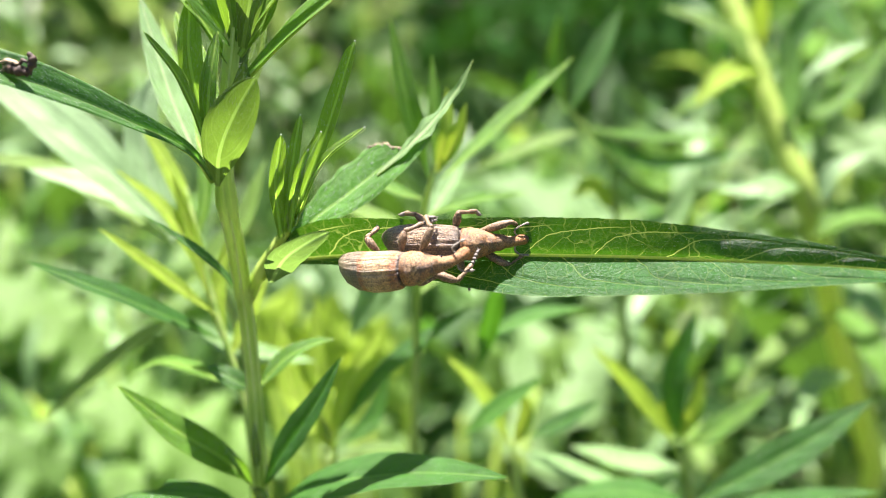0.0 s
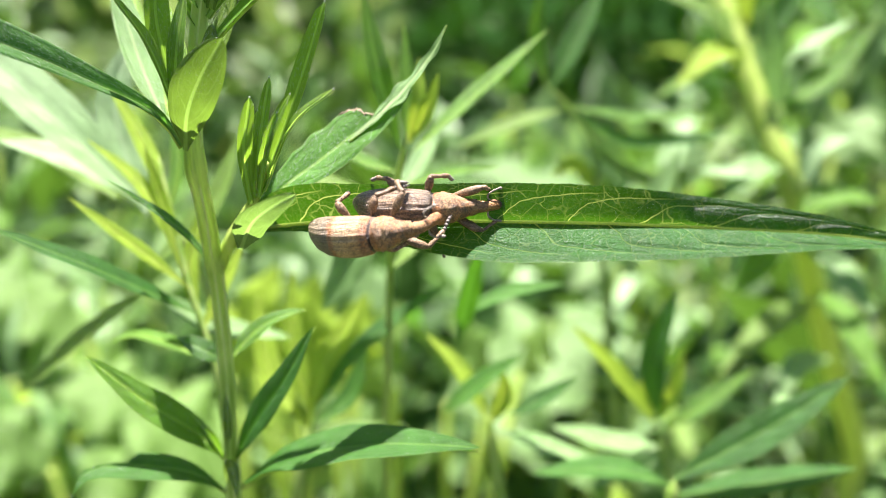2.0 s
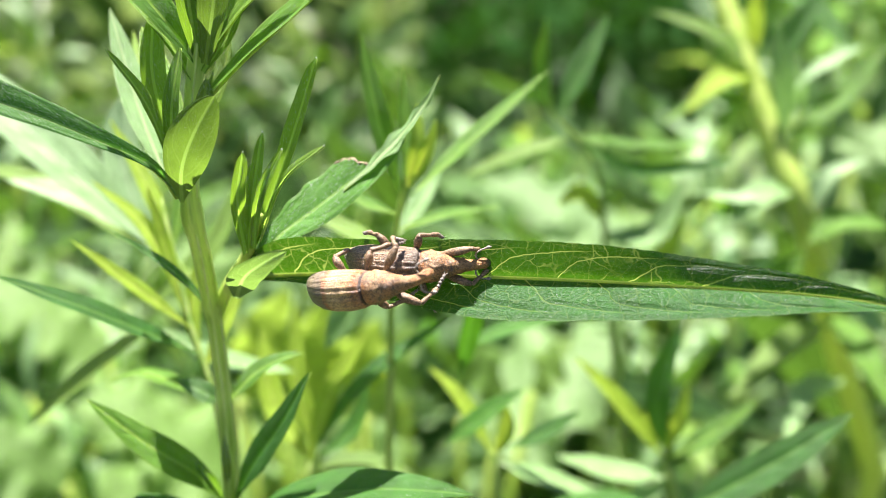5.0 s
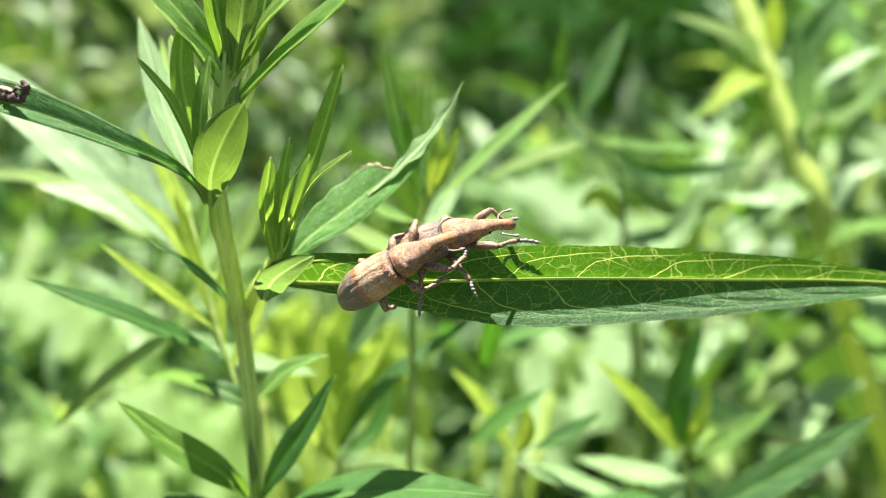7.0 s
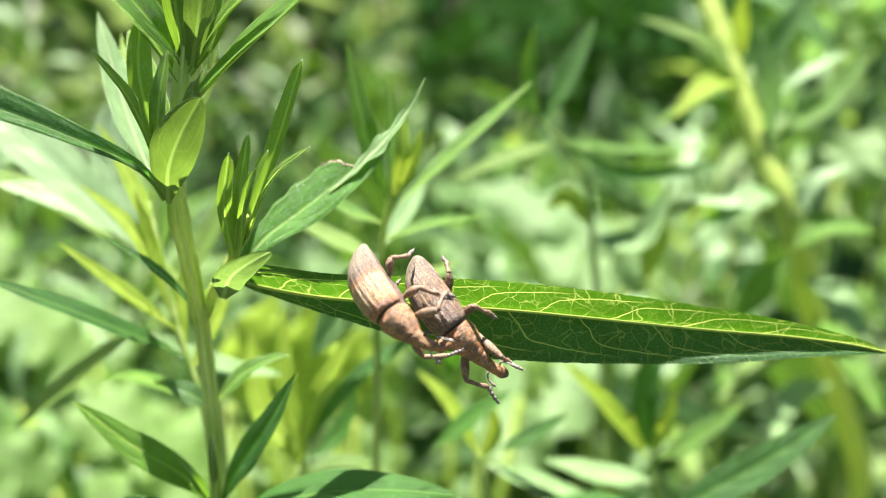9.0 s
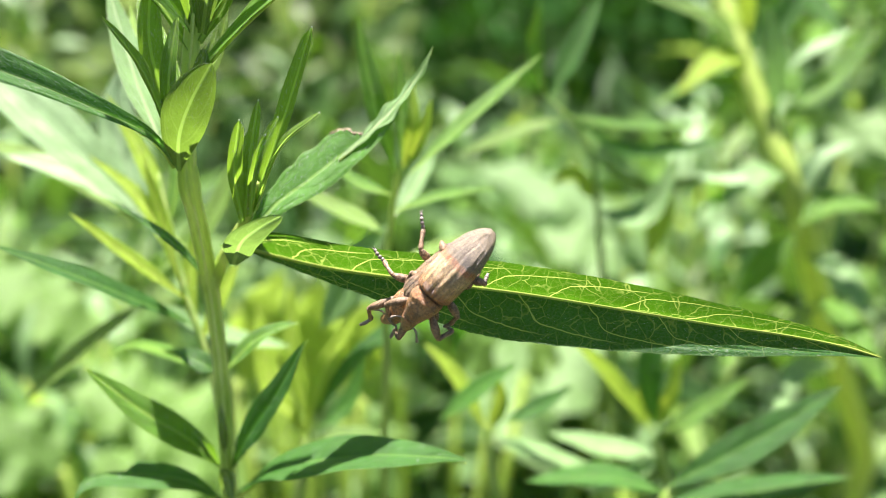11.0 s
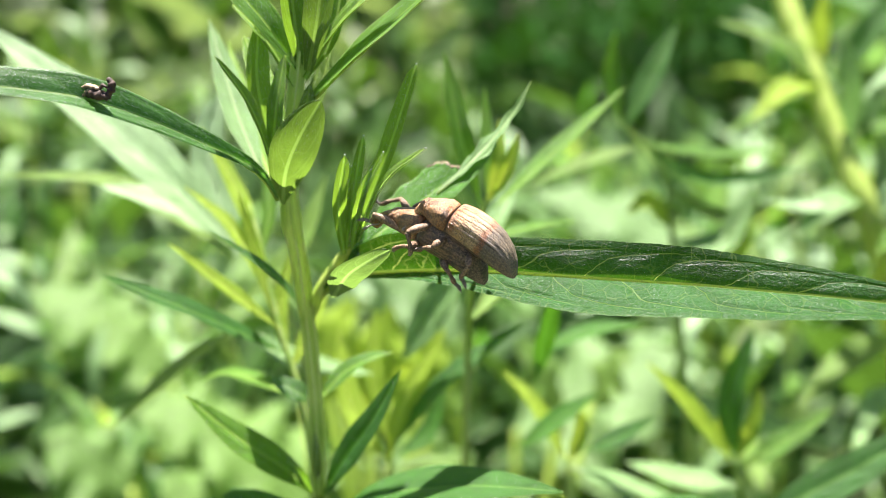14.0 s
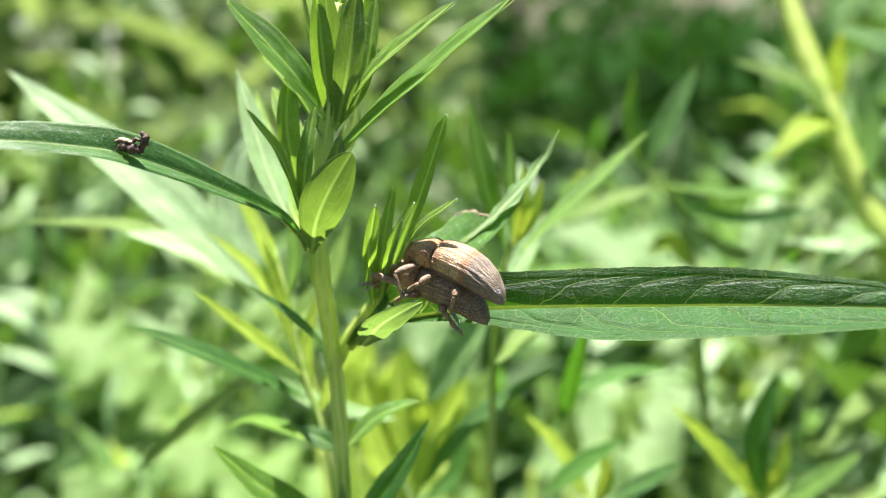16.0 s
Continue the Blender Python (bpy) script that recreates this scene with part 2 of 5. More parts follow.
def chitin_material(name, zones, gloss=0.5, dark=(0.045, 0.031, 0.017), relief=0.00011, mottle=0.75, pale=(0.49, 0.36, 0.19), shine=0.5, striae=0.0, seam=False):
    """Weevil armour in powdery scales. zones: (place along the body in mm, colour) from tail to head; striae: strength of the
    lengthwise rows of pits; seam: a dark line where shield and wing cases meet."""
    m, nt = node_mat(name)
    n = Nodes(nt)
    tc = n.add("TexCoord")
    here = tc.outputs["Object"]
    sep = n.add("SeparateXYZ")
    n.link(here, sep.inputs[0])
    along = n.math("MULTIPLY", sep.outputs[0], 1000.0)
    big = n.noise(here, 480.0, 4.0, 0.65)
    blot = n.noise(here, 1250.0, 5.0, 0.72)
    grain = n.noise(here, 6200.0, 4.0, 0.75)
    speck = n.noise(here, 15000.0, 2.0, 0.6)
    x = n.math("ADD", along, n.math("MULTIPLY", n.math("SUBTRACT", blot, 0.5), 0.8))
    col = zones[0][1]
    for (x0, c0), (x1, c1) in zip(zones, zones[1:]):
        col = n.mix(n.step(x, x0 + 0.35 * (x1 - x0), x1), col, c1)
    col = n.mix(n.step(big, 0.38, 0.52, 0.25, 0.0), col, pale)
    col = n.mix(n.step(blot, 0.47, 0.60, 0.0, mottle), col, tuple(1.5 * c for c in dark))
    height = n.math("ADD", n.math("MULTIPLY", grain, 1.0), n.math("MULTIPLY", speck, 0.5))
    if striae:
        round_it = n.math("ARCTAN2", sep.outputs[1], n.math("ADD", sep.outputs[2], 0.0006))
        wander = n.math("MULTIPLY", n.math("SUBTRACT", blot, 0.5), 0.22)
        row = n.math("SINE", n.math("MULTIPLY", n.math("ADD", round_it, wander), 32.0))
        pit = n.math("SINE", n.math("ADD", n.math("MULTIPLY", along, 24.0), n.math("MULTIPLY", row, 0.7)))
        line = n.math("MULTIPLY", n.step(row, 0.35, 0.95), n.step(pit, -0.9, 0.7, 0.45, 1.0))
        col = n.mix(n.math("MULTIPLY", line, striae), col, dark)
        height = n.math("SUBTRACT", height, n.math("MULTIPLY", line, 0.5))
    col = n.mix(n.step(speck, 0.55, 0.68, 0.0, 0.5), col, pale)
    col = n.mix(n.step(grain, 0.40, 0.54, 0.45 + 0.5 * mottle, 0.0), col, dark)
    col = n.mix(n.step(grain, 0.57, 0.68, 0.0, 0.55), col, pale)
    if seam:
        groove = n.math("ABSOLUTE", n.math("ADD", along, 0.02))
        col = n.mix(n.step(groove, 0.04, 0.12, 0.9, 0.0), col, tuple(0.35 * c for c in dark))
    p = n.add("BsdfPrincipled")
    n.link(col, p.inputs["Base Color"])
    n.link(n.math("ADD", n.math("MULTIPLY", grain, 0.5), gloss - 0.25), p.inputs["Roughness"])
    p.inputs["Specular IOR Level"].default_value = shine
    n.link(n.bump(height, 1.0, relief), p.inputs["Normal"])
    out = n.add("OutputMaterial")
    n.link(p.outputs[0], out.inputs[0])
    return m


elytra_mat = chitin_material("elytra_scales", [(-6.5, (0.23, 0.18, 0.105)), (-3.7, (0.16, 0.12, 0.065)), (-3.4, (0.40, 0.13, 0.02)), (-2.8, (0.60, 0.39, 0.165)), (-1.2, (0.58, 0.33, 0.11)), (-0.5, (0.42, 0.14, 0.02))], 0.40, mottle=0.45, shine=1.0, striae=0.25, seam=True)
elytra_grey = chitin_material("elytra_grey_scales", [(-6.5, (0.25, 0.185, 0.11)), (-3.5, (0.32, 0.18, 0.075)), (-1.6, (0.24, 0.14, 0.07)), (0.0, (0.11, 0.08, 0.05))], 0.42, mottle=0.75, shine=0.9, striae=0.75, seam=True)
thorax_mat = chitin_material("pronotum_scales", [(0.0, (0.44, 0.17, 0.035)), (1.0, (0.38, 0.18, 0.055)), (2.0, (0.38, 0.155, 0.035))], 0.40, seam=True, mottle=0.7, shine=0.8)
snout_mat = chitin_material("snout_scales", [(0.0, (0.36, 0.17, 0.06)), (1.2, (0.44, 0.21, 0.07)), (2.2, (0.40, 0.16, 0.045)), (2.75, (0.09, 0.055, 0.032))], 0.42, mottle=0.45)
leg_mat = chitin_material("leg_scales", [(-6.0, (0.25, 0.155, 0.085)), (6.0, (0.26, 0.165, 0.09))], 0.5, relief=0.00005, mottle=0.6, pale=(0.46, 0.33, 0.19))


def plain_material(name, color, rough, scale=900.0, spread=0.4):
    m, nt = node_mat(name)
    n = Nodes(nt)
    tc = n.add("TexCoord")
    f = n.noise(tc.outputs["Object"], scale, 4.0)
    col = n.mix(n.step(f, 0.3, 0.7), tuple(c * (1 - spread) for c in color), tuple(min(1, c * (1 + spread)) for c in color))
    p = n.add("BsdfPrincipled")
    n.link(col, p.inputs["Base Color"])
    p.inputs["Roughness"].default_value = rough
    n.link(n.bump(f, 0.4, 0.2 / scale), p.inputs["Normal"])
    out = n.add("OutputMaterial")
    n.link(p.outputs[0], out.inputs[0])
    return m


eye_mat = plain_material("eye_black", (0.012, 0.01, 0.01), 0.12)
black_mat = plain_material("tarsus_grey", (0.17, 0.145, 0.12), 0.5, 5000.0)
antenna_mat = plain_material("antenna_grey", (0.26, 0.225, 0.18), 0.6, 5000.0)
belly_mat = plain_material("belly_brown", (0.13, 0.085, 0.06), 0.6, 2500.0)
dry_mat = plain_material("dry_brown", (0.06, 0.035, 0.022), 0.7, 1800.0, 0.6)
brown_edge = plain_material("withered_margin", (0.24, 0.18, 0.11), 0.7, 1500.0)
hair_mat = plain_material("leaf_hair", (0.40, 0.47, 0.36), 0.4, 900.0, 0.2)
soil_mat = plain_material("soil_and_litter", (0.055, 0.05, 0.025), 0.95, 60.0, 0.6)

# ---- building helpers ----
MM = 0.001


def W(p):
    """A place in the world from millimetres right of, away from and above the first eye, along its line of sight."""
    return BENCH @ (Vector(p) * MM)


def D(v):
    """A direction of that space in the world."""
    return (BENCH.to_3x3() @ Vector(v)).normalized()


def part(name, bm, material, parent, label="", at=None):
    """One mesh object under parent; the bmesh is in the world, at is the part's own origin."""
    origin = Vector(at) if at is not None else (parent.matrix_world.translation.copy() if parent else Vector())
    bmesh.ops.translate(bm, verts=bm.verts, vec=-origin)
    me = bpy.data.meshes.new(name)
    bm.to_mesh(me)
    bm.free()
    me.materials.append(material)
    for poly in me.polygons:
        poly.use_smooth = True
    ob = new(name, me)
    if parent:
        ob.parent = parent
        ob.location = parent.matrix_world.inverted() @ origin
    else:
        ob.location = origin
    if label:
        ob["label"] = label
    ob.matrix_world = Matrix.Translation(origin)
    return ob


def holder(name, at, label, category, group="", kind=""):
    e = new(name)
    e.empty_display_size = 0.01
    e.location = at
    e.matrix_world = Matrix.Translation(at)
    return tagged(e, label, category, group, kind)


def spline(points, n):
    """n + 1 points on a smooth line through the given ones, evenly spread, as world vectors."""
    pts = [Vector(p) for p in points]
    if len(pts) == 2:
        pts.insert(1, (pts[0] + pts[1]) / 2)
    full = [2 * pts[0] - pts[1]] + pts + [2 * pts[-1] - pts[-2]]
    fine = []
    for i in range(1, len(full) - 2):
        a, b, c, d = full[i - 1:i + 3]
        for k in range(12):
            s = k / 12
            fine.append(0.5 * ((2 * b) + (c - a) * s + (2 * a - 5 * b + 4 * c - d) * s * s + (3 * b - a - 3 * c + d) * s ** 3))
    fine.append(pts[-1])
    run = [0.0]
    for a, b in zip(fine, fine[1:]):
        run.append(run[-1] + (b - a).length)
    out, j = [], 0
    for i in range(n + 1):
        want = run[-1] * i / n
        while j < len(run) - 2 and run[j + 1] < want:
            j += 1
        s = (want - run[j]) / max(1e-9, run[j + 1] - run[j])
        out.append(fine[j].lerp(fine[j + 1], min(1, s)))
    return out, run[-1]


def tube(bm, pts, radii, sides=10, ridges=0, depth=0.0, caps=True):
    """A round or ridged stalk through world points, radii in metres."""
    rings = []
    ref = Vector((0.31, 0.87, 0.2))
    for i, p in enumerate(pts):
        t = (pts[min(i + 1, len(pts) - 1)] - pts[max(i - 1, 0)]).normalized()
        a = t.cross(ref).normalized()
        b = t.cross(a)
        r = radii(i / (len(pts) - 1)) if callable(radii) else radii
        ring = []
        for k in range(sides):
            w = 2 * math.pi * k / sides
            rr = r * (1 + depth * math.cos(ridges * w)) if ridges else r
            ring.append(bm.verts.new(p + a * (math.cos(w) * rr) + b * (math.sin(w) * rr)))
        rings.append(ring)
    for r0, r1 in zip(rings, rings[1:]):
        for k in range(sides):
            bm.faces.new((r0[k], r0[(k + 1) % sides], r1[(k + 1) % sides], r1[k]))
    if caps:
        bm.faces.new(rings[0][::-1])
        bm.faces.new(rings[-1])
    return bm


def lance(s, peak=0.42, stalk=0.06, tip=1.0):
    """Breadth of a lance-shaped blade, 0 to 1, at s of its length."""
    if s < peak:
        k = s / peak
        return stalk + (1 - stalk) * math.sin(k * math.pi / 2) ** 1.25
    k = (s - peak) / (1 - peak)
    return max(0.012, math.cos(k * math.pi / 2) ** (0.85 * tip))


def blade(bm, line, normal, half, other=None, fold=18.0, wave=0.05, along=28, across=5, shape=lance, bow=0.0, seed=0, roll_edge=0.06, bite=None, quilt=0.0, flat=0.25, turn=0.0, curl=0.0):
    """A leaf blade along a line of world points. half, other: half breadths in metres on its two sides; fold: degrees by
    which each side rises from the midrib; bite: half breadth factor by place along and side, for torn margins; turn: degrees
    by which the blade winds round its midrib from base to tip; curl: how far the margins bend back."""
    pts, length = spline(line, along)
    uv1 = bm.loops.layers.uv.get("blade_mm") or bm.loops.layers.uv.new("blade_mm")
    uv2 = bm.loops.layers.uv.get("blade_unit") or bm.loops.layers.uv.new("blade_unit")
    other = half if other is None else other
    up = Vector(normal).normalized()
    rng = random.Random(seed)
    ph = [rng.uniform(0, 6.28) for _ in range(4)]
    grid, coord = [], {}
    for i, p in enumerate(pts):
        s = i / along
        t = (pts[min(i + 1, along)] - pts[max(i - 1, 0)]).normalized()
        side = t.cross(up).normalized()
        nrm = side.cross(t).normalized()
        wind = Matrix.Rotation(radians(turn * (0.47 - s)), 3, t)
        lat, out_of = wind @ side, wind @ nrm
        up = (nrm * 0.5 + Vector(normal).normalized() * 0.5).normalized()
        row = []
        for j in range(-across, across + 1):
            c = j / across
            h = (half if c > 0 else other) * shape(s)
            if bite:
                h *= bite(s, 1 if c > 0 else -1)
            a = abs(c)
            f = radians(fold)
            out = h * a
            rise = math.sin(f) * out * (1 - flat * a) + bow * h * a * a
            if a > 0.9:
                rise -= roll_edge * h
            rise -= curl * h * max(0.0, (a - 0.8) / 0.2) ** 2
            rise += wave * h * a * a * math.sin(ph[0 if c > 0 else 1] + s * 17 + (2 if c > 0 else 0))
            rise += quilt * half * math.sin(a * 2.6) * abs(math.sin(s * length / 0.0042 * math.pi - a * 2.4 + (0.9 if c > 0 else 0)))
            rise -= 0.035 * half * math.exp(-(a * 9) ** 2) * shape(s)
            sgn = 1 if c > 0 else -1
            out_flat = out - 0.35 * curl * h * max(0.0, (a - 0.8) / 0.2) ** 3
            v = bm.verts.new(p + lat * (sgn * out_flat * math.cos(f)) + out_of * rise)
            coord[v] = ((sgn * out * 1000, s * length * 1000), (0.5 + 0.5 * c, s))
            row.append(v)
        grid.append(row)
    for r0, r1 in zip(grid, grid[1:]):
        for j in range(2 * across):
            face = bm.faces.new((r0[j], r0[j + 1], r1[j + 1], r1[j]))
            for loop in face.loops:
                loop[uv1].uv, loop[uv2].uv = coord[loop.vert]
    return bm


def leaf_part(parent, line, normal, half, material, label="", name="leaf", at=None, rib=True, **more):
    """A leaf with its raised midrib as a part of its own; line and normal in the bench space, half in mm."""
    bm = bmesh.new()
    world_line = [W(p) for p in line]
    if "other" in more:
        more["other"] *= MM
    blade(bm, world_line, D(normal), half * MM, seed=len(bpy.data.objects), **more)
    ob = part(name, bm, material, parent, label, at)
    if rib:
        bm = bmesh.new()
        pts, _ = spline(world_line, 20)
        nrm = D(normal)
        pts = [p - nrm * (0.10 * half * MM + 0.00012) for p in pts]
        tube(bm, pts, lambda s: (0.00026 * (1 - s) + 0.00005) * min(1.0, half / 3.0), 6)
        part("midrib", bm, stem_pale, ob, "", at)
    return ob


# ---- the shoot with the weevils' leaf ----
def drop(p, depth=0.0):
    """The spot of the soil under a place of the bench space."""
    w = W(p)
    return Vector((w.x, w.y + depth, 0))


BASE = drop((-19, 95.3, -26.1), 0.0)
mugwort = holder("mugwort_shoot", BASE, "tall green mugwort shoot with narrow leaves in full sun", "plant", "mugwort shoots")
line = [BASE, BASE.lerp(W((-19.1, 95, -25.4)), 0.6) + Vector((0.006, 0.0, 0)), W((-19.1, 96.5, -31.2)), W((-19.1, 95, -25.4)), W((-19.2, 93.5, -18.6)), W((-19.3, 91.5, -11.9)), W((-19.4, 89, -5.5)), W((-19.4, 85, 0.1)), W((-19.6, 81.5, 5.6)), W((-18.9, 79.5, 12.9)), W((-18.1, 78, 18.5)), W((-17.2, 76.5, 23.9)), W((-16.7, 75.5, 27.3))]
pts, _ = spline(line[2:], 60)
bm = bmesh.new()
tube(bm, pts, lambda s: 0.00068 + 0.00010 * min(1, max(0, (s - 0.42) / 0.1)) - 0.0004 * max(0, s - 0.5) + 0.00018 * max(0, 1 - abs(s - 0.45) / 0.03) + 0.00025 * max(0, 1 - abs(s - 0.62) / 0.04), 42, 6, 0.17)
part("stem", bm, stem_green, mugwort, "ridged pale green stem")
ref = Vector((0.31, 0.87, 0.2))
for k in range(6):
    ridge = []
    for i, p in enumerate(pts):
        t = (pts[min(i + 1, 60)] - pts[max(i - 1, 0)]).normalized()
        a = t.cross(ref).normalized()
        w = math.pi * k / 3 + 0.12 * math.sin(i * 0.35 + k)
        s = i / 60
        r = 0.00074 + 0.00010 * min(1, max(0, (s - 0.42) / 0.1)) - 0.0004 * max(0, s - 0.5)
        ridge.append(p + (a * math.cos(w) + t.cross(a) * math.sin(w)) * r)
    bm = bmesh.new()
    tube(bm, ridge, lambda s: 0.00013 - 0.00003 * s, 6)
    part("stem_ridge", bm, stem_ridge, mugwort)
bm = bmesh.new()
pts, _ = spline(line[:3], 24)
tube(bm, pts, lambda s: 0.0020 - 0.00112 * s, 20, 8, 0.1)
part("lower_stem", bm, stem_green, mugwort)

UP, TO_EYE = (0, -0.37, 0.93), (0, -1, 0.1)
# long arching leaf with the insect remains on it
arch = leaf_part(mugwort, [(-20.5, 80.5, 6.1), (-21.3, 79, 7.8), (-22.7, 77.2, 9.1), (-25.7, 74.9, 10.5), (-29.6, 72, 12.2), (-33.3, 69.1, 13.3), (-36.5, 66.4, 13.5), (-39.4, 63.6, 13.4), (-42.9, 60.9, 12.8), (-45.9, 58.7, 11.3)], (0.22, -0.83, 0.5), 2.1, leaf_hairy, "long arching dark green leaf with a pale lower half", fold=28, quilt=0.02, other=1.8, along=80, across=8, turn=-14.0, shape=lambda s: lance(s, 0.62, 0.1, 0.9))
# leaf lit from behind before the stem
leaf_part(mugwort, [(-19.8, 79.5, 5.5), (-18.6, 75.5, 8.1), (-16.9, 73, 10.7), (-14.8, 71.5, 13.5)], (0.1, -0.98, -0.05), 2.0, leaf_young, "young leaf lit through from behind", fold=6, bow=-0.05, rib=False, along=40, across=6, shape=lambda s: lance(s, 0.6, 0.1, 0.7))
# crown of the shoot
for base, mid, tip, hw, nrm, mat in [
    ((-21, 79.5, 11.2), (-21.6, 77, 16.4), (-21.3, 76.5, 21.7), 1.0, (0.6, -0.8, 0), leaf_crown),
    ((-20.5, 78.5, 8.8), (-21.9, 76, 13.8), (-24.5, 74, 17.8), 0.75, (0.3, -0.5, 0.8), leaf_crown),
    ((-20.6, 79, 8.8), (-19.7, 76.5, 13.9), (-18.9, 76, 18.3), 0.75, (-0.3, -0.9, 0), leaf_crown),
    ((-18.7, 79, 12.4), (-17.2, 77, 14), (-16.8, 76.5, 15.8), 0.7, (0.5, -0.8, 0), leaf_young),
    ((-17.5, 78, 14.2), (-13, 75, 17.6), (-1.7, 70, 25.6), 1.3, (-0.5, -0.65, 0.55), leaf_mid),
    ((-17.3, 78, 17.6), (-13.2, 74.5, 21.4), (-6.4, 71, 25.7), 0.85, (-0.4, -0.7, 0.5), leaf_crown),
    ((-18.4, 78.5, 15.7), (-20.7, 77, 19.7), (-23.6, 76, 22.8), 0.8, (0.4, -0.6, 0.7), leaf_crown),
    ((-18.2, 78, 17.6), (-21.1, 75.5, 21.7), (-25.9, 73, 26.9), 1.5, (0.4, -0.75, 0.5), leaf_mid),
    ((-18, 78, 17.6), (-18, 75, 22.5), (-18.2, 73, 27.4), 0.9, (0.1, -1, 0), leaf_crown),
    ((-16.9, 76.5, 17), (-15.6, 74, 21.3), (-14.6, 72.5, 27.6), 1.1, (0, -0.98, -0.1), leaf_young),
    ((-17.5, 78, 16.6), (-14.8, 77, 20.7), (-13.5, 76, 28), 0.9, (-0.4, -0.9, 0), leaf_crown),
    ((-17.6, 77.5, 20.3), (-17.5, 75, 24.4), (-17.7, 73, 28.7), 0.9, (0.2, -0.95, 0), leaf_young),
    ((-19.2, 79, 11.1), (-21.6, 80, 16), (-24.2, 82, 21.5), 1.0, (0.4, -0.85, 0.2), leaf_crown),
    ((-18.7, 80, 12), (-16.6, 80, 16), (-15.7, 80, 20), 0.9, (-0.4, -0.9, 0), leaf_young),
]:
    leaf_part(mugwort, [base, mid, tip], nrm, hw * 1.25, mat, fold=24, along=20, across=3, shape=lambda s: lance(s, 0.5, 0.3, 0.7))
leaf_part(mugwort, [(-22.7, 84, 8.2), (-26.3, 87, 15.2), (-30.2, 90, 25.3)], (0.3, -0.75, 0.6), 1.6, leaf_grey, "pale leaf with the sun glancing on it", fold=20)
leaf_part(mugwort, [(-20.6, 83, 5.7), (-24.9, 88, 13.2), (-27.8, 92, 19.6), (-29.6, 95, 24.3)], (0.3, -0.8, 0.5), 1.2, leaf_crown, fold=20)
# narrow young leaves that sheathe the top of the stem
spine = [(-19.5, 81, 5.9), (-18.9, 79.5, 12.9), (-18.1, 78, 18.5), (-17.2, 76.5, 23.9), (-16.7, 75.5, 27.3)]
rng = random.Random(8)
for i in range(9):
    k = 1.5 + i / 8 * 2.49
    a, b = Vector(spine[int(k)]), Vector(spine[int(k) + 1])
    root = a.lerp(b, k - int(k))
    az = i * 2.4 + 0.6
    out = Vector((math.sin(az), max(-0.35, -math.cos(az)), 0))
    ln = rng.uniform(7.5, 12.5)
    lean = rng.uniform(0.22, 0.5)
    tip = root + Vector((0, 0, 1)) * ln * (1 - 0.3 * lean) + out * ln * lean
    mid = root + Vector((0, 0, 1)) * ln * 0.48 + out * ln * lean * 0.62
    leaf_part(mugwort, [tuple(root), tuple(mid), tuple(tip)], tuple(-out * 0.8 + Vector((0, 0, 0.5))), rng.uniform(0.55, 0.95), (leaf_crown, leaf_crown, leaf_young)[i % 3], fold=18, along=14, across=3, shape=lambda s: lance(s, 0.5, 0.3, 0.7))
# side shoot in the axil
bm = bmesh.new()
pts, _ = spline([W((-19.2, 89, -5)), W((-17.4, 86.5, -2.1)), W((-15.3, 83.5, 0.3)), W((-13.9, 80.5, 1.8)), W((-12.7, 78, 4.4))], 16)
tube(bm, pts, lambda s: 0.00066 - 0.0003 * s, 20, 5, 0.12)
part("side_stem", bm, stem_pale, mugwort)
for base, mid, tip, hw, nrm, mat in [
    ((-14.3, 80, 1), (-14.1, 76, 5.3), (-13.3, 74.5, 9.4), 0.75, (0.5, -0.85, 0), leaf_sprout),
    ((-14, 80, 1.5), (-12.8, 76.5, 6.7), (-11.8, 75, 11.1), 0.55, (0.2, -0.9, 0.1), leaf_sprout),
    ((-13.6, 80, 1.8), (-11.8, 75, 6.1), (-9.9, 73.5, 9.5), 0.6, (-0.3, -0.9, 0.2), leaf_sprout),
    ((-13.4, 80, 2), (-9.9, 76, 9.5), (-7.2, 74, 17), 0.95, (-0.4, -0.9, 0.1), leaf_sprout),
    ((-13.1, 80, 2.2), (-9.9, 74, 7), (-6.2, 71.5, 9.6), 0.55, (-0.5, -0.6, 0.6), leaf_sprout),
    ((-13.9, 81, 1.8), (-13.6, 78, 5.4), (-13.1, 77, 8.7), 0.5, (0.1, -1, 0), leaf_sprout),
    ((-13.4, 79, 1.5), (-12.3, 75.5, 4.8), (-11, 74, 8.1), 0.45, (0, -1, 0), leaf_sprout),
]:
    sprout = leaf_part(mugwort, [base, mid, tip], nrm, hw * 1.05, mat, fold=30, along=18, across=4, shape=lambda s: lance(s, 0.62, 0.4, 0.42))
    bm = bmesh.new()
    bmesh.ops.create_uvsphere(bm, u_segments=8, v_segments=6, radius=0.00008, matrix=Matrix.Translation(W(tip)))
    part("leaf_point", bm, hair_mat, sprout, "whitish gland at the leaf's end")
leaf_part(mugwort, [(-15.6, 82, -3), (-12.9, 73.2, -0.95), (-10.9, 70, 0.19), (-8.7, 69.1, 1.3)], (0.1, -0.85, -0.4), 1.3, leaf_bract, "small bract-like leaf lit from behind", fold=6, rib=False, quilt=0.03, wave=0.06, along=50, across=8, shape=lambda s: lance(s, 0.55, 0.2, 0.6))


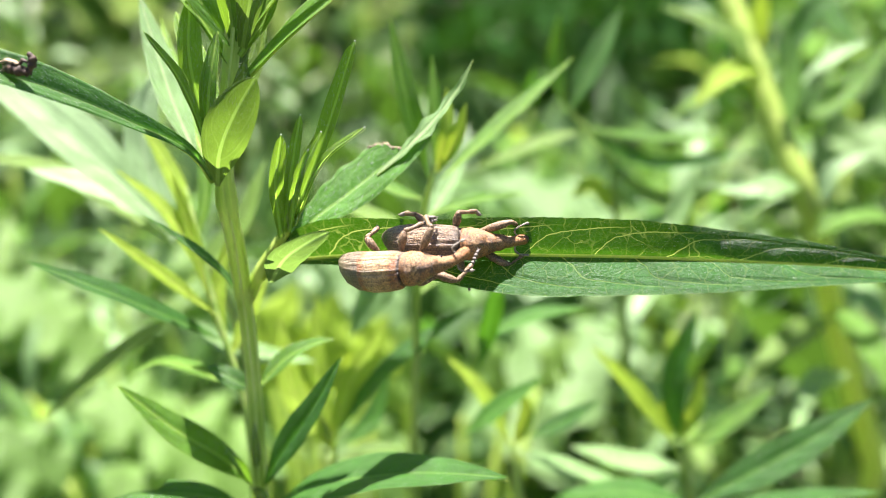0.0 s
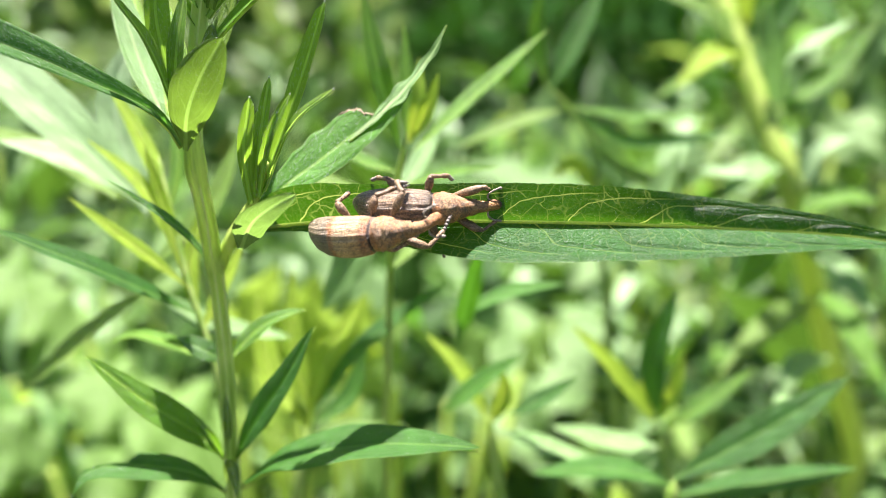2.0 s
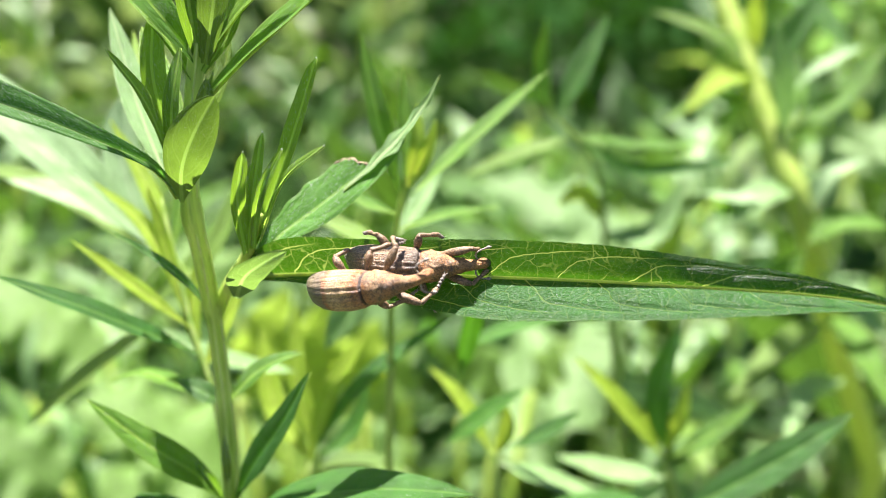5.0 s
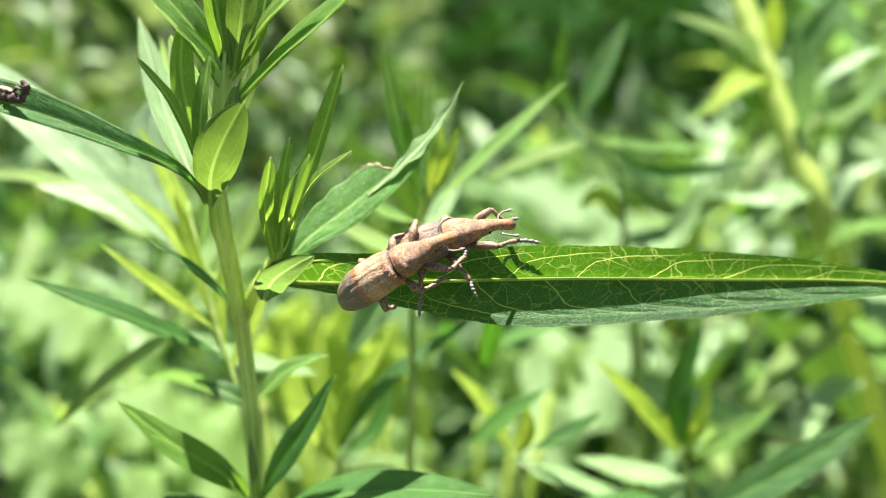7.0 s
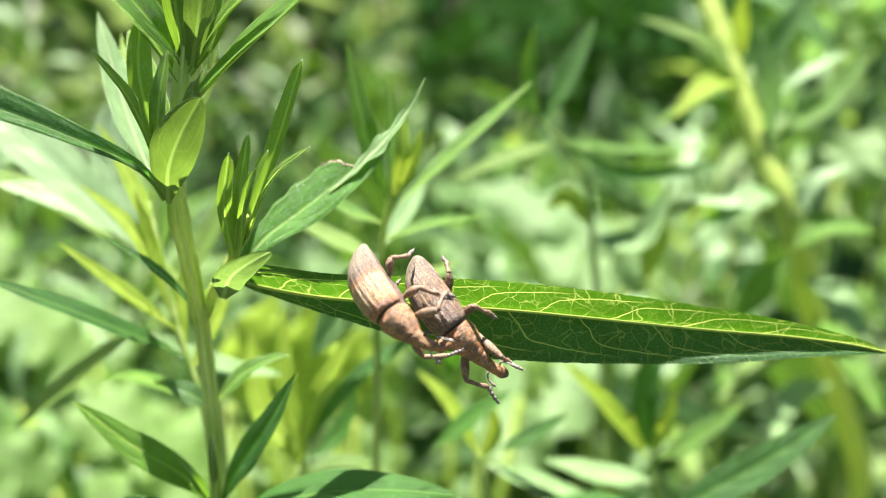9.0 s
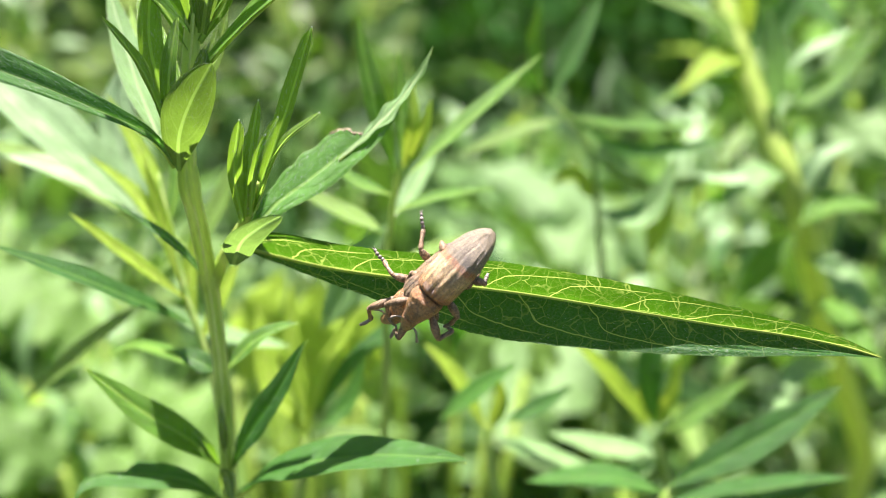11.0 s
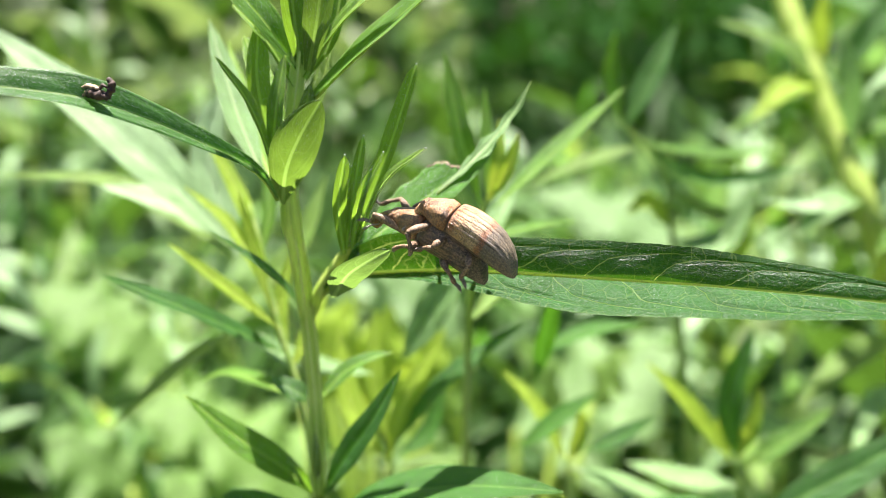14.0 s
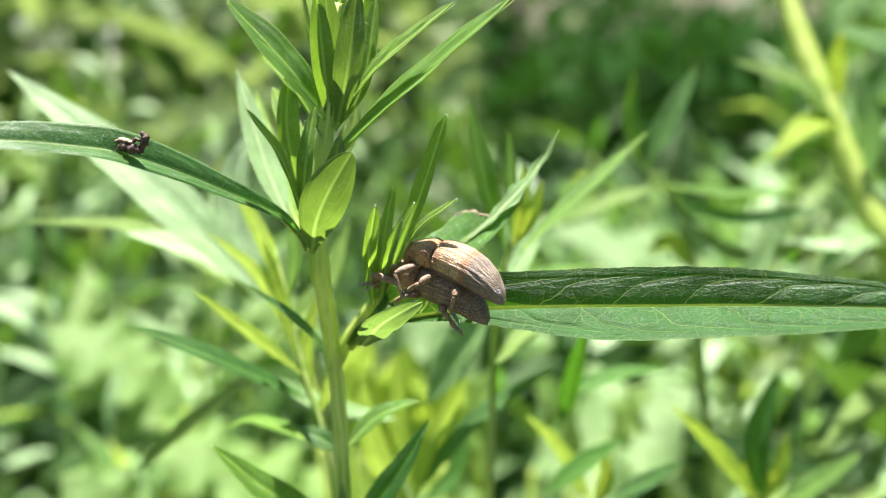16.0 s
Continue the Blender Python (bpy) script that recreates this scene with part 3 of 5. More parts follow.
def torn(s, side):
    """Eaten margin of the torn leaf: whole to a ragged end of its upper side, then a narrow tail."""
    if side < 0:
        return 1.0 + 0.05 * math.sin(s * 43) if s < 0.69 else max(0.16, 1.0 - (s - 0.69) * 11.0 + 0.08 * math.sin(s * 160))
    return 1.0 if s < 0.7 else max(0.5, 1.0 - (s - 0.7) * 1.6)


torn_leaf = leaf_part(mugwort, [(-13.9, 81.5, -0.2), (-11.7, 82, 2.6), (-8.8, 82.5, 4.9), (-5.6, 83, 7.5), (-2.7, 83, 9.6), (-0.4, 83, 11.6)], (-0.12, -0.86, 0.5), 2.2, leaf_torn, "torn leaf with an eaten, browned margin", fold=10, bite=torn, along=60, across=6, quilt=0.02, other=2.6, shape=lambda s: lance(s, 0.52, 0.22, 0.55))
row = 2 * 6 + 1
rim_line = [torn_leaf.matrix_world @ torn_leaf.data.vertices[i * row].co for i in range(38, 49)]
bm = bmesh.new()
pts, _ = spline(rim_line, 30)
pts = [p + Vector((noise.noise(p * 3000), noise.noise(p * 3100), noise.noise(p * 2900))) * 0.00016 for p in pts]
tube(bm, pts, lambda s: 0.00007 + 0.00009 * math.sin(s * 21) ** 2, 8)
part("withered_margin", bm, brown_edge, torn_leaf, "brown eaten edge")
leaf_part(mugwort, [(-6, 82.4, 6.8), (-3.5, 82.6, 9), (-1, 82.8, 11.6), (0.8, 83, 13.9), (1.9, 82.5, 15.5), (2.7, 82, 17.2)], (-0.3, -0.8, 0.5), 0.72, leaf_grey, "pale withered tail of the torn leaf", name="withered_tip", fold=14, across=3, along=30, wave=0.3, bite=lambda s, side: 1.0 + 0.25 * math.sin(s * 31 + side))
# thin dark leaf at the node
leaf_part(mugwort, [(-19.4, 88.5, -4.9), (-21.9, 87, -1.6), (-24.9, 86, 0.9), (-28, 84, 3.2)], (0.3, -0.5, 0.8), 0.75, leaf_dark, fold=24)
# lower leaves
leaf_part(mugwort, [(-19.6, 94.5, -24.8), (-22.3, 93, -21.7), (-26.9, 91, -18.1), (-32, 89, -13.4)], (0.45, -0.75, 0.45), 1.75, leaf_mid, fold=14, quilt=0.02)
leaf_part(mugwort, [(-18.7, 94.5, -24.8), (-16.3, 92, -20.6), (-12.7, 89, -15.5), (-9.7, 87, -10.3)], (-0.5, -0.8, 0.2), 1.65, leaf_dark, fold=16, quilt=0.02)
leaf_part(mugwort, [(-17.9, 94, -27.2), (-12.6, 90, -23.5), (-4.5, 86, -21.3), (0.8, 84, -20.8), (5.9, 82, -20.7)], (0.05, -0.5, 0.86), 3.0, leaf_dark, "dark green leaf spread level", fold=14, quilt=0.03)


def holed(s, side):
    return 1.0 if side < 0 else (0.18 if 0.5 < s < 0.72 else 0.9 if s < 0.5 else 0.25 + 0.6 * (1 - s))


leaf_part(mugwort, [(-19.8, 95, -28.1), (-22.8, 93, -25.7), (-27.5, 91, -24.5), (-31.6, 90, -24.6), (-33.9, 91, -26.9), (-33.9, 93, -29.2)], (-0.05, -0.6, 0.8), 1.9, leaf_dark, "leaf with a large eaten hole", fold=10, bite=holed, along=40)
leaf_part(mugwort, [(-19.3, 93, -26.9), (-18.4, 91, -24.3), (-17.5, 89, -25.7), (-17.4, 89, -27.1)], (0.2, -0.9, 0.3), 0.7, leaf_young)
leaf_part(mugwort, [(-19.3, 94, -23.1), (-19, 92, -20), (-19.1, 91.5, -17.3)], (0.2, -1, 0), 0.55, leaf_young, fold=28, along=14, across=3)
leaf_part(mugwort, [(-19.9, 94.5, -24.6), (-20.9, 92, -21.7), (-22.2, 91, -19.5)], (0.4, -0.8, 0.3), 0.65, leaf_mid, fold=24, along=14, across=3)
leaf_part(mugwort, [(-19.1, 93, -14.4), (-16.5, 93, -11.5), (-13.7, 92, -9.8), (-10.9, 91, -9)], (0.1, -0.6, 0.8), 1.25, leaf_mid, fold=16)
leaf_part(mugwort, [(-19.6, 93.5, -14.5), (-21.7, 93, -13.2), (-24.3, 93, -12)], (-0.1, -0.8, 0.5), 1.1, leaf_dark, fold=16)

# the leaf on which the weevils sit, swung and twisted by them
def base_taper(s, side):
    """The lower half of the blade stays narrow near its base, the upper half is broad there."""
    f = min(1.0, max(0.0, (s - 0.14) / 0.38))
    if side < 0:
        return 1.0 + 1.15 * math.exp(-((s - 0.12) / 0.13) ** 2)
    return 0.32 + 0.68 * f * f * (3 - 2 * f)


LEAF_AT = W((-14.9, 84, -1.4))
weevil_leaf = leaf_part(mugwort, [(-17.5, 87, -2.8), (-14.9, 84, -1.3), (-11.3, 81, -0.8), (-6, 78, -0.5), (0.8, 76, -0.4), (9.9, 74, -0.5), (15.8, 72.4, -0.6), (20.7, 71.2, -0.8), (25.8, 70, -1), (30.9, 69.2, -1.3), (35.4, 68.5, -1.8), (38.6, 68.0, -2.5)], (0, -0.99, 0.139), 4.05, leaf_big, "large glossy green leaf with pale net veins", name="large_leaf", at=LEAF_AT, other=3.25, bite=lambda s, side: base_taper(s, side) + 0.005 * math.sin(s * 263 + side) + 0.006 * math.sin(s * 97 + 2 * side) + 0.006 * math.sin(s * 517), fold=26, along=240, across=16, wave=0.05, flat=0.06, roll_edge=0.0, quilt=0.006, turn=24.0, curl=0.0, shape=lambda s: lance(s, 0.46, 0.12, 0.98))

def hair_cover(leaf, count, length, seed, breadth=0.008):
    """Short pale hairs that lie along a leaf towards its tip, each a thin bent sliver: one mesh under the leaf."""
    rng = random.Random(seed)
    me = leaf.data
    where = [p for p in me.polygons if p.area > 1e-10]
    weights = list(np.cumsum([p.area for p in where]))
    uv = me.uv_layers["blade_unit"].data
    verts, faces = [], []
    for poly in rng.choices(where, cum_weights=weights, k=count):
        a, b, c, d = (me.vertices[i].co for i in poly.vertices)
        p = a.lerp(b, rng.random()).lerp(d.lerp(c, rng.random()), rng.random())
        along = ((d - a) + (c - b)).normalized()
        nrm = poly.normal if poly.normal.dot(D((0, -1, 0.2))) > 0 else -poly.normal
        lat = nrm.cross(along)
        way = (along * rng.uniform(0.75, 1.0) + lat * rng.uniform(-0.45, 0.45)).normalized()
        ln = length * MM * rng.uniform(0.6, 1.3)
        wide = nrm.cross(way) * breadth * MM
        lift = nrm * ln * rng.uniform(0.12, 0.4)
        k = len(verts)
        verts += [p - wide, p + wide, p + way * ln * 0.55 + lift + wide * 0.7, p + way * ln * 0.55 + lift - wide * 0.7, p + way * ln + lift * 0.9]
        faces += [(k, k + 1, k + 2, k + 3), (k + 3, k + 2, k + 4)]
    mesh = bpy.data.meshes.new("hair_cover")
    mesh.from_pydata(verts, [], faces)
    mesh.materials.append(hair_mat)
    ob = new("hair_cover", mesh)
    ob.parent = leaf
    ob["label"] = "short pale hairs pressed to the blade"
    ob["kind"] = "stuff"
    return ob


hair_cover(weevil_leaf, 700, 0.16, 3, 0.006)
hair_cover(arch, 1500, 0.28, 4)
hair_cover(torn_leaf, 900, 0.28, 5)
for i, near in enumerate(o for o in mugwort.children if o.name.split(".")[0] == "leaf" and o is not arch and o is not torn_leaf):
    hair_cover(near, 260, 0.24, 60 + i)

# ---- remains of an insect on the arching leaf ----
def insect_remains():
    """A shred of a dead insect: crumpled plates, a hooked leg that stands up and splinters."""
    thing = holder("insect_remains", W((-32.3, 68, 13.7)), "dark shrivelled insect remains stuck to a leaf", "insect remains")
    rng = random.Random(4)

    def scrap(name, points, thick, flat, mat):
        bm = bmesh.new()
        line, _ = spline([W(p) for p in points], 16)
        tube(bm, line, lambda s: thick * MM * (0.45 + 0.75 * math.sin(math.pi * min(1, s * 0.86 + 0.1)) + 0.2 * math.sin(s * 23)), 10)
        for v in bm.verts:
            v.co += Vector([rng.uniform(-1, 1) * 0.16 * thick * MM for _ in range(3)])
            near = min(line, key=lambda q: (q - v.co).length_squared)
            v.co = near + (v.co - near) - D((0, -0.3, 1)) * (v.co - near).dot(D((0, -0.3, 1))) * flat
        part(name, bm, mat, thing)

    scrap("husk", [(-33.3, 69.2, 13.75), (-32.6, 68.9, 13.7), (-31.9, 68.8, 13.45), (-31.3, 68.8, 13.35)], 0.48, 0.3, dry_mat)
    scrap("plate", [(-33.6, 69.1, 14.2), (-33.0, 68.8, 14.3), (-32.3, 68.7, 14.05), (-31.9, 68.6, 14.1)], 0.3, 0.5, brown_edge)
    scrap("bent_leg", [(-31.5, 68.8, 13.5), (-31.1, 68.6, 14), (-31.05, 68.5, 14.55), (-31.45, 68.5, 14.75)], 0.26, 0.0, dry_mat)
    scrap("splinter", [(-33.6, 69, 13.5), (-33.0, 68.7, 13.9), (-32.5, 68.6, 13.7)], 0.13, 0.0, brown_edge)
    scrap("splinter", [(-32.2, 68.7, 13.8), (-31.8, 68.5, 14.25), (-31.35, 68.4, 14.1)], 0.12, 0.0, dry_mat)


insect_remains()


# ---- other shoots near the first ----
def shoot(label, stem_line, radius, leaves, mat_stem=stem_far, fold=20):
    """A shoot with a stem down to the soil and single leaves: (base, mid, tip, half breadth mm, normal, material)."""
    foot = drop(stem_line[0], 0.02)
    thing = holder("mugwort_shoot", foot, label, "plant", "mugwort shoots")
    line = [W(p) for p in stem_line]
    below = line[0] + (line[0] - line[1]).normalized() * 0.03
    low, _ = spline([foot, foot.lerp(below, 0.5) + Vector((0.004, 0, 0)), below], 14)
    pts, _ = spline(line, 30)
    pts = low + pts
    bm = bmesh.new()
    tube(bm, pts, lambda s: radius * MM * (1.2 - 0.6 * s) * (1.0 if s < 0.9 else 1.0 - 7.5 * (s - 0.9)), 12, 6, 0.08)
    part("stem", bm, mat_stem, thing)
    for *pts3, hw, nrm, mat in leaves:
        leaf_part(thing, pts3, nrm, hw, mat, fold=fold, along=16, across=3, rib=False)
    return thing


shoot("slender mugwort shoot with spread leaves behind the stem", [(-20.9, 102, -26.6), (-22.3, 101, -16.3), (-25.1, 101, -7.5), (-27.9, 102, 2.6), (-29.2, 103, 7.1)], 0.45, [
    ((-24.1, 100, -10.2), (-31.9, 91, -5.0), (-39.8, 86, -1.1), 1.75, (0.15, -0.6, 0.78), leaf_dark),
    ((-24.9, 100, -7.4), (-30.8, 98, -2.4), (-36.6, 96, 2.3), 0.9, (0.3, -0.7, 0.5), leaf_lime),
    ((-25.8, 101, -6.2), (-28, 101, 1.3), (-29.9, 100, 8.3), 0.9, (0.5, -0.8, 0), leaf_lime),
    ((-26.6, 102, -3.8), (-31.1, 103, 3.9), (-37.2, 103, 9.1), 1.0, (0.4, -0.7, 0.4), leaf_lime),
    ((-27.6, 102, 0.7), (-26.9, 103, 7.1), (-28.1, 104, 13.7), 1.0, (-0.3, -0.9, 0), leaf_mid),
    ((-27.6, 102, 1.3), (-31.4, 104, 9.1), (-35.9, 105, 16.4), 1.1, (0.4, -0.8, 0.2), leaf_lime),
    ((-23.9, 101, -12.5), (-21.9, 102, -7.6), (-19.5, 103, -1.9), 1.0, (-0.3, -0.9, 0), leaf_lime),
    ((-24.2, 101, -11.3), (-25.4, 102, -5), (-24, 103, 2.6), 1.0, (0.2, -0.95, 0), leaf_lime),
    ((-23.6, 101, -15.1), (-31.4, 104, -12.9), (-36.6, 106, -14.5), 1.2, (0.1, -0.5, 0.85), leaf_mid),
])
# the whitish glare on the broad leaves comes from their pale colour
shoot("mugwort shoot with broad leaves, sun glare in their pale colour", [(-24.2, 118, -33.8), (-24.5, 116, -18.7), (-27.3, 114, -5.6), (-32.4, 112, 2.2)], 0.8, [
    ((-33.1, 112, 1.5), (-45, 107, 14.4), (-61.9, 102, 28.7), 3.6, (0.15, -0.75, 0.64), leaf_glare),
    ((-34.1, 113, 2.9), (-41.5, 112, 7.4), (-50.5, 110, 9.7), 2.3, (0.05, -0.72, 0.68), leaf_glare),
    ((-33.7, 113, 0.8), (-37.6, 113, 14.2), (-35.5, 114, 23.5), 2.6, (0.3, -0.74, 0.6), leaf_glare),
    ((-34.4, 114, 0.8), (-50.2, 116, 10.2), (-68, 118, 11.8), 1.8, (0.1, -0.55, 0.8), leaf_soft),
    ((-33.5, 114, -5.6), (-25.9, 114, 2.2), (-22.5, 115, 11.5), 2.0, (-0.4, -0.8, 0.3), leaf_soft),
    ((-33.8, 115, -8.5), (-26.8, 118, -13.2), (-16.8, 120, -14.9), 2.4, (-0.1, -0.5, 0.85), leaf_grey),
    ((-34.3, 115, -8.5), (-43, 118, -14.6), (-52.7, 120, -22.4), 2.4, (0.1, -0.6, 0.8), leaf_soft),
])
swaying = shoot("mugwort shoot tip with upright narrow leaves", [(-3.5, 116, -12.9), (-3.2, 113, -4.2), (-2.4, 109, 3.5), (-1, 104, 10.1)], 0.5, [
    ((-1.7, 104, 8.5), (-4.1, 102, 17.2), (-5.9, 101, 26), 1.45, (0.4, -0.9, 0.1), leaf_mid),
    ((-1, 104, 9.8), (-1, 104, 16.3), (-1.3, 104, 22.6), 0.9, (0.2, -0.95, 0), leaf_mid),
    ((-0.6, 104, 9.1), (1.5, 102, 12.8), (2.6, 101, 16.6), 0.95, (-0.3, -0.9, 0), leaf_lime),
    ((-0.8, 104, 9.1), (0.4, 103, 14.2), (0.4, 103, 18.7), 0.9, (0.2, -0.95, 0), leaf_lime),
    ((-0.3, 105, 8.2), (6.4, 107, 14.7), (15.8, 109, 23.4), 1.55, (-0.45, -0.65, 0.6), leaf_mid),
    ((-2.2, 108, 4.1), (3.8, 110, 6.2), (10.3, 112, 7.2), 1.2, (-0.1, -0.6, 0.8), leaf_mid),
    ((-2.3, 107, 6.1), (-6.3, 108, 7.5), (-9.8, 109, 10.3), 1.3, (0.2, -0.6, 0.8), leaf_mid),
    ((-2.2, 109, 3.5), (-0.3, 111, 6.3), (3.3, 114, 13.6), 1.7, (-0.5, -0.8, 0.2), leaf_grey),
    ((-2.7, 110, 2.8), (-5.9, 112, -1.3), (-11.9, 116, -10.8), 2.8, (0.3, -0.6, 0.7), leaf_grey),
    ((-2.9, 110, 1.4), (-8.8, 114, 4.3), (-16.2, 116, 8), 1.6, (0.3, -0.7, 0.6), leaf_soft),
    ((-3.2, 113, -5.6), (1.2, 116, -1.4), (7.2, 120, 1.6), 1.6, (-0.3, -0.7, 0.6), leaf_soft),
])
shoot("mugwort shoot with dark leaves crossing below", [(-17.3, 124, -40.1), (-15.5, 122, -31.9), (-14.3, 121, -25.6)], 1.1, [
    ((-14.5, 120, -25), (-6.9, 117, -15.2), (3.9, 115, -7.1), 1.7, (-0.4, -0.6, 0.65), leaf_dark),
    ((-15, 121, -27.1), (-12.2, 119, -17.7), (-7, 119, -8.8), 1.5, (-0.3, -0.9, 0.1), leaf_lime),
    ((-14.3, 121, -25.6), (-16.9, 121, -15.8), (-17, 122, -6), 1.5, (0.2, -0.95, 0), leaf_lime),
    ((-14, 122, -26.5), (-9.4, 122, -22.7), (-7.2, 122, -15.9), 1.4, (-0.4, -0.8, 0.2), leaf_dark),
    ((-14.8, 122, -27.3), (-20.4, 124, -20), (-22.7, 126, -9.3), 1.8, (0.3, -0.9, 0.1), leaf_lime),
    ((-14.4, 122, -28.1), (-8, 124, -27.8), (-0.3, 126, -30.6), 2.0, (0, -0.5, 0.85), leaf_soft),
])
shoot("mugwort shoot with short dark leaves", [(11.8, 130, -43.7), (10.5, 128, -33.4), (9.6, 127, -26.8)], 1.0, [
    ((2.9, 127, -26.1), (8.3, 125, -21.4), (13.7, 123, -17.4), 1.75, (-0.4, -0.7, 0.55), leaf_dark),
    ((12, 127, -26.4), (16.8, 125, -23.7), (21.3, 123, -20.5), 1.45, (-0.3, -0.7, 0.6), leaf_dark),
    ((4.9, 120, -15.6), (6.2, 118, -8.8), (7.8, 116, -2.1), 1.7, (0.5, -0.85, 0), leaf_dark),
    ((9.6, 127, -27.6), (5.3, 128, -19.9), (0.5, 129, -15.2), 1.3, (0.3, -0.8, 0.3), leaf_lime),
    ((9.8, 127, -27.6), (11.5, 126, -23.5), (11, 125, -19.4), 1.2, (0, -0.95, 0.1), leaf_lime),
    ((10, 127, -28.4), (17.1, 127, -30.8), (25.8, 127, -33.2), 2.0, (0, -0.5, 0.85), leaf_grey),
    ((5, 121, -12), (11.7, 120, -8.9), (19, 119, -7.7), 1.5, (0, -0.6, 0.8), leaf_dark),
])
shoot("yellow-green mugwort shoot tip", [(41.7, 142, -47.7), (38.8, 141, -38.6), (36.3, 140, -30.5)], 1.1, [
    ((36.1, 140, -30.5), (29.3, 136, -22), (21.8, 134, -14.3), 2.0, (0.4, -0.7, 0.55), leaf_lime),
    ((36.5, 140, -29.6), (34.9, 138, -19.7), (38.8, 138, -8.9), 2.3, (0.2, -0.95, 0), leaf_dark),
    ((36.7, 140, -29.6), (38.4, 138, -24), (39.4, 137, -18.3), 1.3, (-0.3, -0.9, 0), leaf_lime),
    ((37, 140, -30.9), (41.8, 138, -27.4), (49.7, 136, -21.1), 1.9, (-0.3, -0.7, 0.6), leaf_mid),
    ((37, 141, -29.4), (33.7, 140, -26.1), (34.3, 139, -21.6), 1.1, (0.3, -0.9, 0), leaf_lime),
    ((37.6, 141, -34.2), (30, 143, -33.8), (20.4, 145, -31.6), 2.5, (0, -0.5, 0.85), leaf_grey),
    ((37.9, 141, -35.1), (32.6, 143, -38.2), (26.8, 145, -41.5), 2.2, (0, -0.5, 0.85), leaf_grey),
])
shoot("mugwort shoot with one long level leaf", [(32.2, 120, -42.6), (32.4, 118, -37.4), (32.7, 117, -32.8)], 1.2, [
    ((32.4, 117, -32.8), (44.2, 115, -25.7), (54.1, 114, -18.8), 2.5, (-0.3, -0.85, 0.3), leaf_dark),
    ((32.4, 118, -35.2), (42, 117, -33.5), (56.1, 116, -31), 2.4, (0, -0.5, 0.85), leaf_dark),
    ((32.8, 118, -33.8), (24.7, 118, -31.6), (14.4, 118, -32.3), 2.2, (0, -0.5, 0.85), leaf_dark),
])
shoot("tall thick yellow-green mugwort stem with wide-set leaves", [(125.6, 270, -53.7), (94.8, 220, -16.3), (75.2, 184, 6.5), (70.0, 185, 20.5), (65.2, 187, 34), (62.0, 190, 47.5), (58.5, 194, 63), (55, 198, 86.5)], 3.4, [
    ((69.5, 187, 32.8), (58.4, 185, 43.9), (43.5, 183, 49.2), 3.0, (0.2, -0.7, 0.6), leaf_soft),
    ((68.7, 188, 36.5), (74.1, 184, 47.2), (80.4, 180, 56.2), 3.0, (-0.4, -0.8, 0.3), leaf_dark),
    ((70.5, 185, 24.3), (69.5, 181, 35.1), (67.1, 179, 45.9), 2.3, (-0.3, -0.9, 0), leaf_grey),
    ((68.1, 188, 37.6), (57.4, 182, 35.3), (48.9, 178, 27.9), 2.6, (0.2, -0.7, 0.6), leaf_lime),
    ((69.9, 185, 25.5), (59, 187, 32.8), (46.7, 189, 27.2), 2.8, (0.1, -0.6, 0.8), leaf_mid),
    ((70.7, 184, 23.1), (81.7, 183, 32.1), (91, 181, 43), 3.0, (-0.3, -0.7, 0.5), leaf_mid),
    ((72.2, 182, 12.6), (65, 178, 12.3), (57.1, 174, 6.6), 3.6, (0.1, -0.6, 0.8), leaf_grey),
    ((73.2, 179, 2.3), (79, 177, 6.7), (87.9, 175, 5.6), 3.6, (-0.1, -0.6, 0.8), leaf_mid),
    ((73.2, 179, 1.2), (68.4, 181, -4.4), (61.2, 183, -13.6), 3.2, (0.2, -0.7, 0.6), leaf_mid),
    ((66.7, 189, 42.5), (65.4, 187, 49.1), (65.9, 185, 55.5), 2.0, (0, -1, 0), leaf_lime),
    ((88.3, 205, -15.2), (73, 190, -18.8), (57.9, 180, -29.1), 3.4, (0.1, -0.6, 0.8), leaf_soft),
    ((87.7, 205, -12.7), (88.4, 190, -18.8), (91.6, 180, -31.3), 3.6, (-0.1, -0.6, 0.8), leaf_mid),
    ((96, 215, -29.4), (77.7, 190, -28.3), (68.4, 178, -37.6), 3.2, (0.1, -0.6, 0.8), leaf_grey),
    ((79.5, 190, -3.4), (82.4, 182, -6.7), (87.3, 176, -16.4), 3.2, (-0.1, -0.7, 0.7), leaf_grey),
    ((65.7, 193, 57.9), (76.1, 189, 53.1), (85, 184, 40.3), 3.2, (-0.2, -0.7, 0.6), leaf_dark),
    # three more leaves with the glare in their colour
    ((71.4, 186, 30.3), (74.7, 180, 36), (83, 176, 40.7), 2.4, (-0.1, -0.6, 0.8), leaf_glare),
    ((72.4, 184, 13.9), (61, 176, 11.1), (48.9, 172, 11.9), 2.0, (0.1, -0.6, 0.8), leaf_glare),
    ((73.3, 182, 6.9), (77.2, 178, 15.6), (84.1, 176, 18.8), 2.0, (-0.1, -0.7, 0.7), leaf_glare),
], stem_pale)
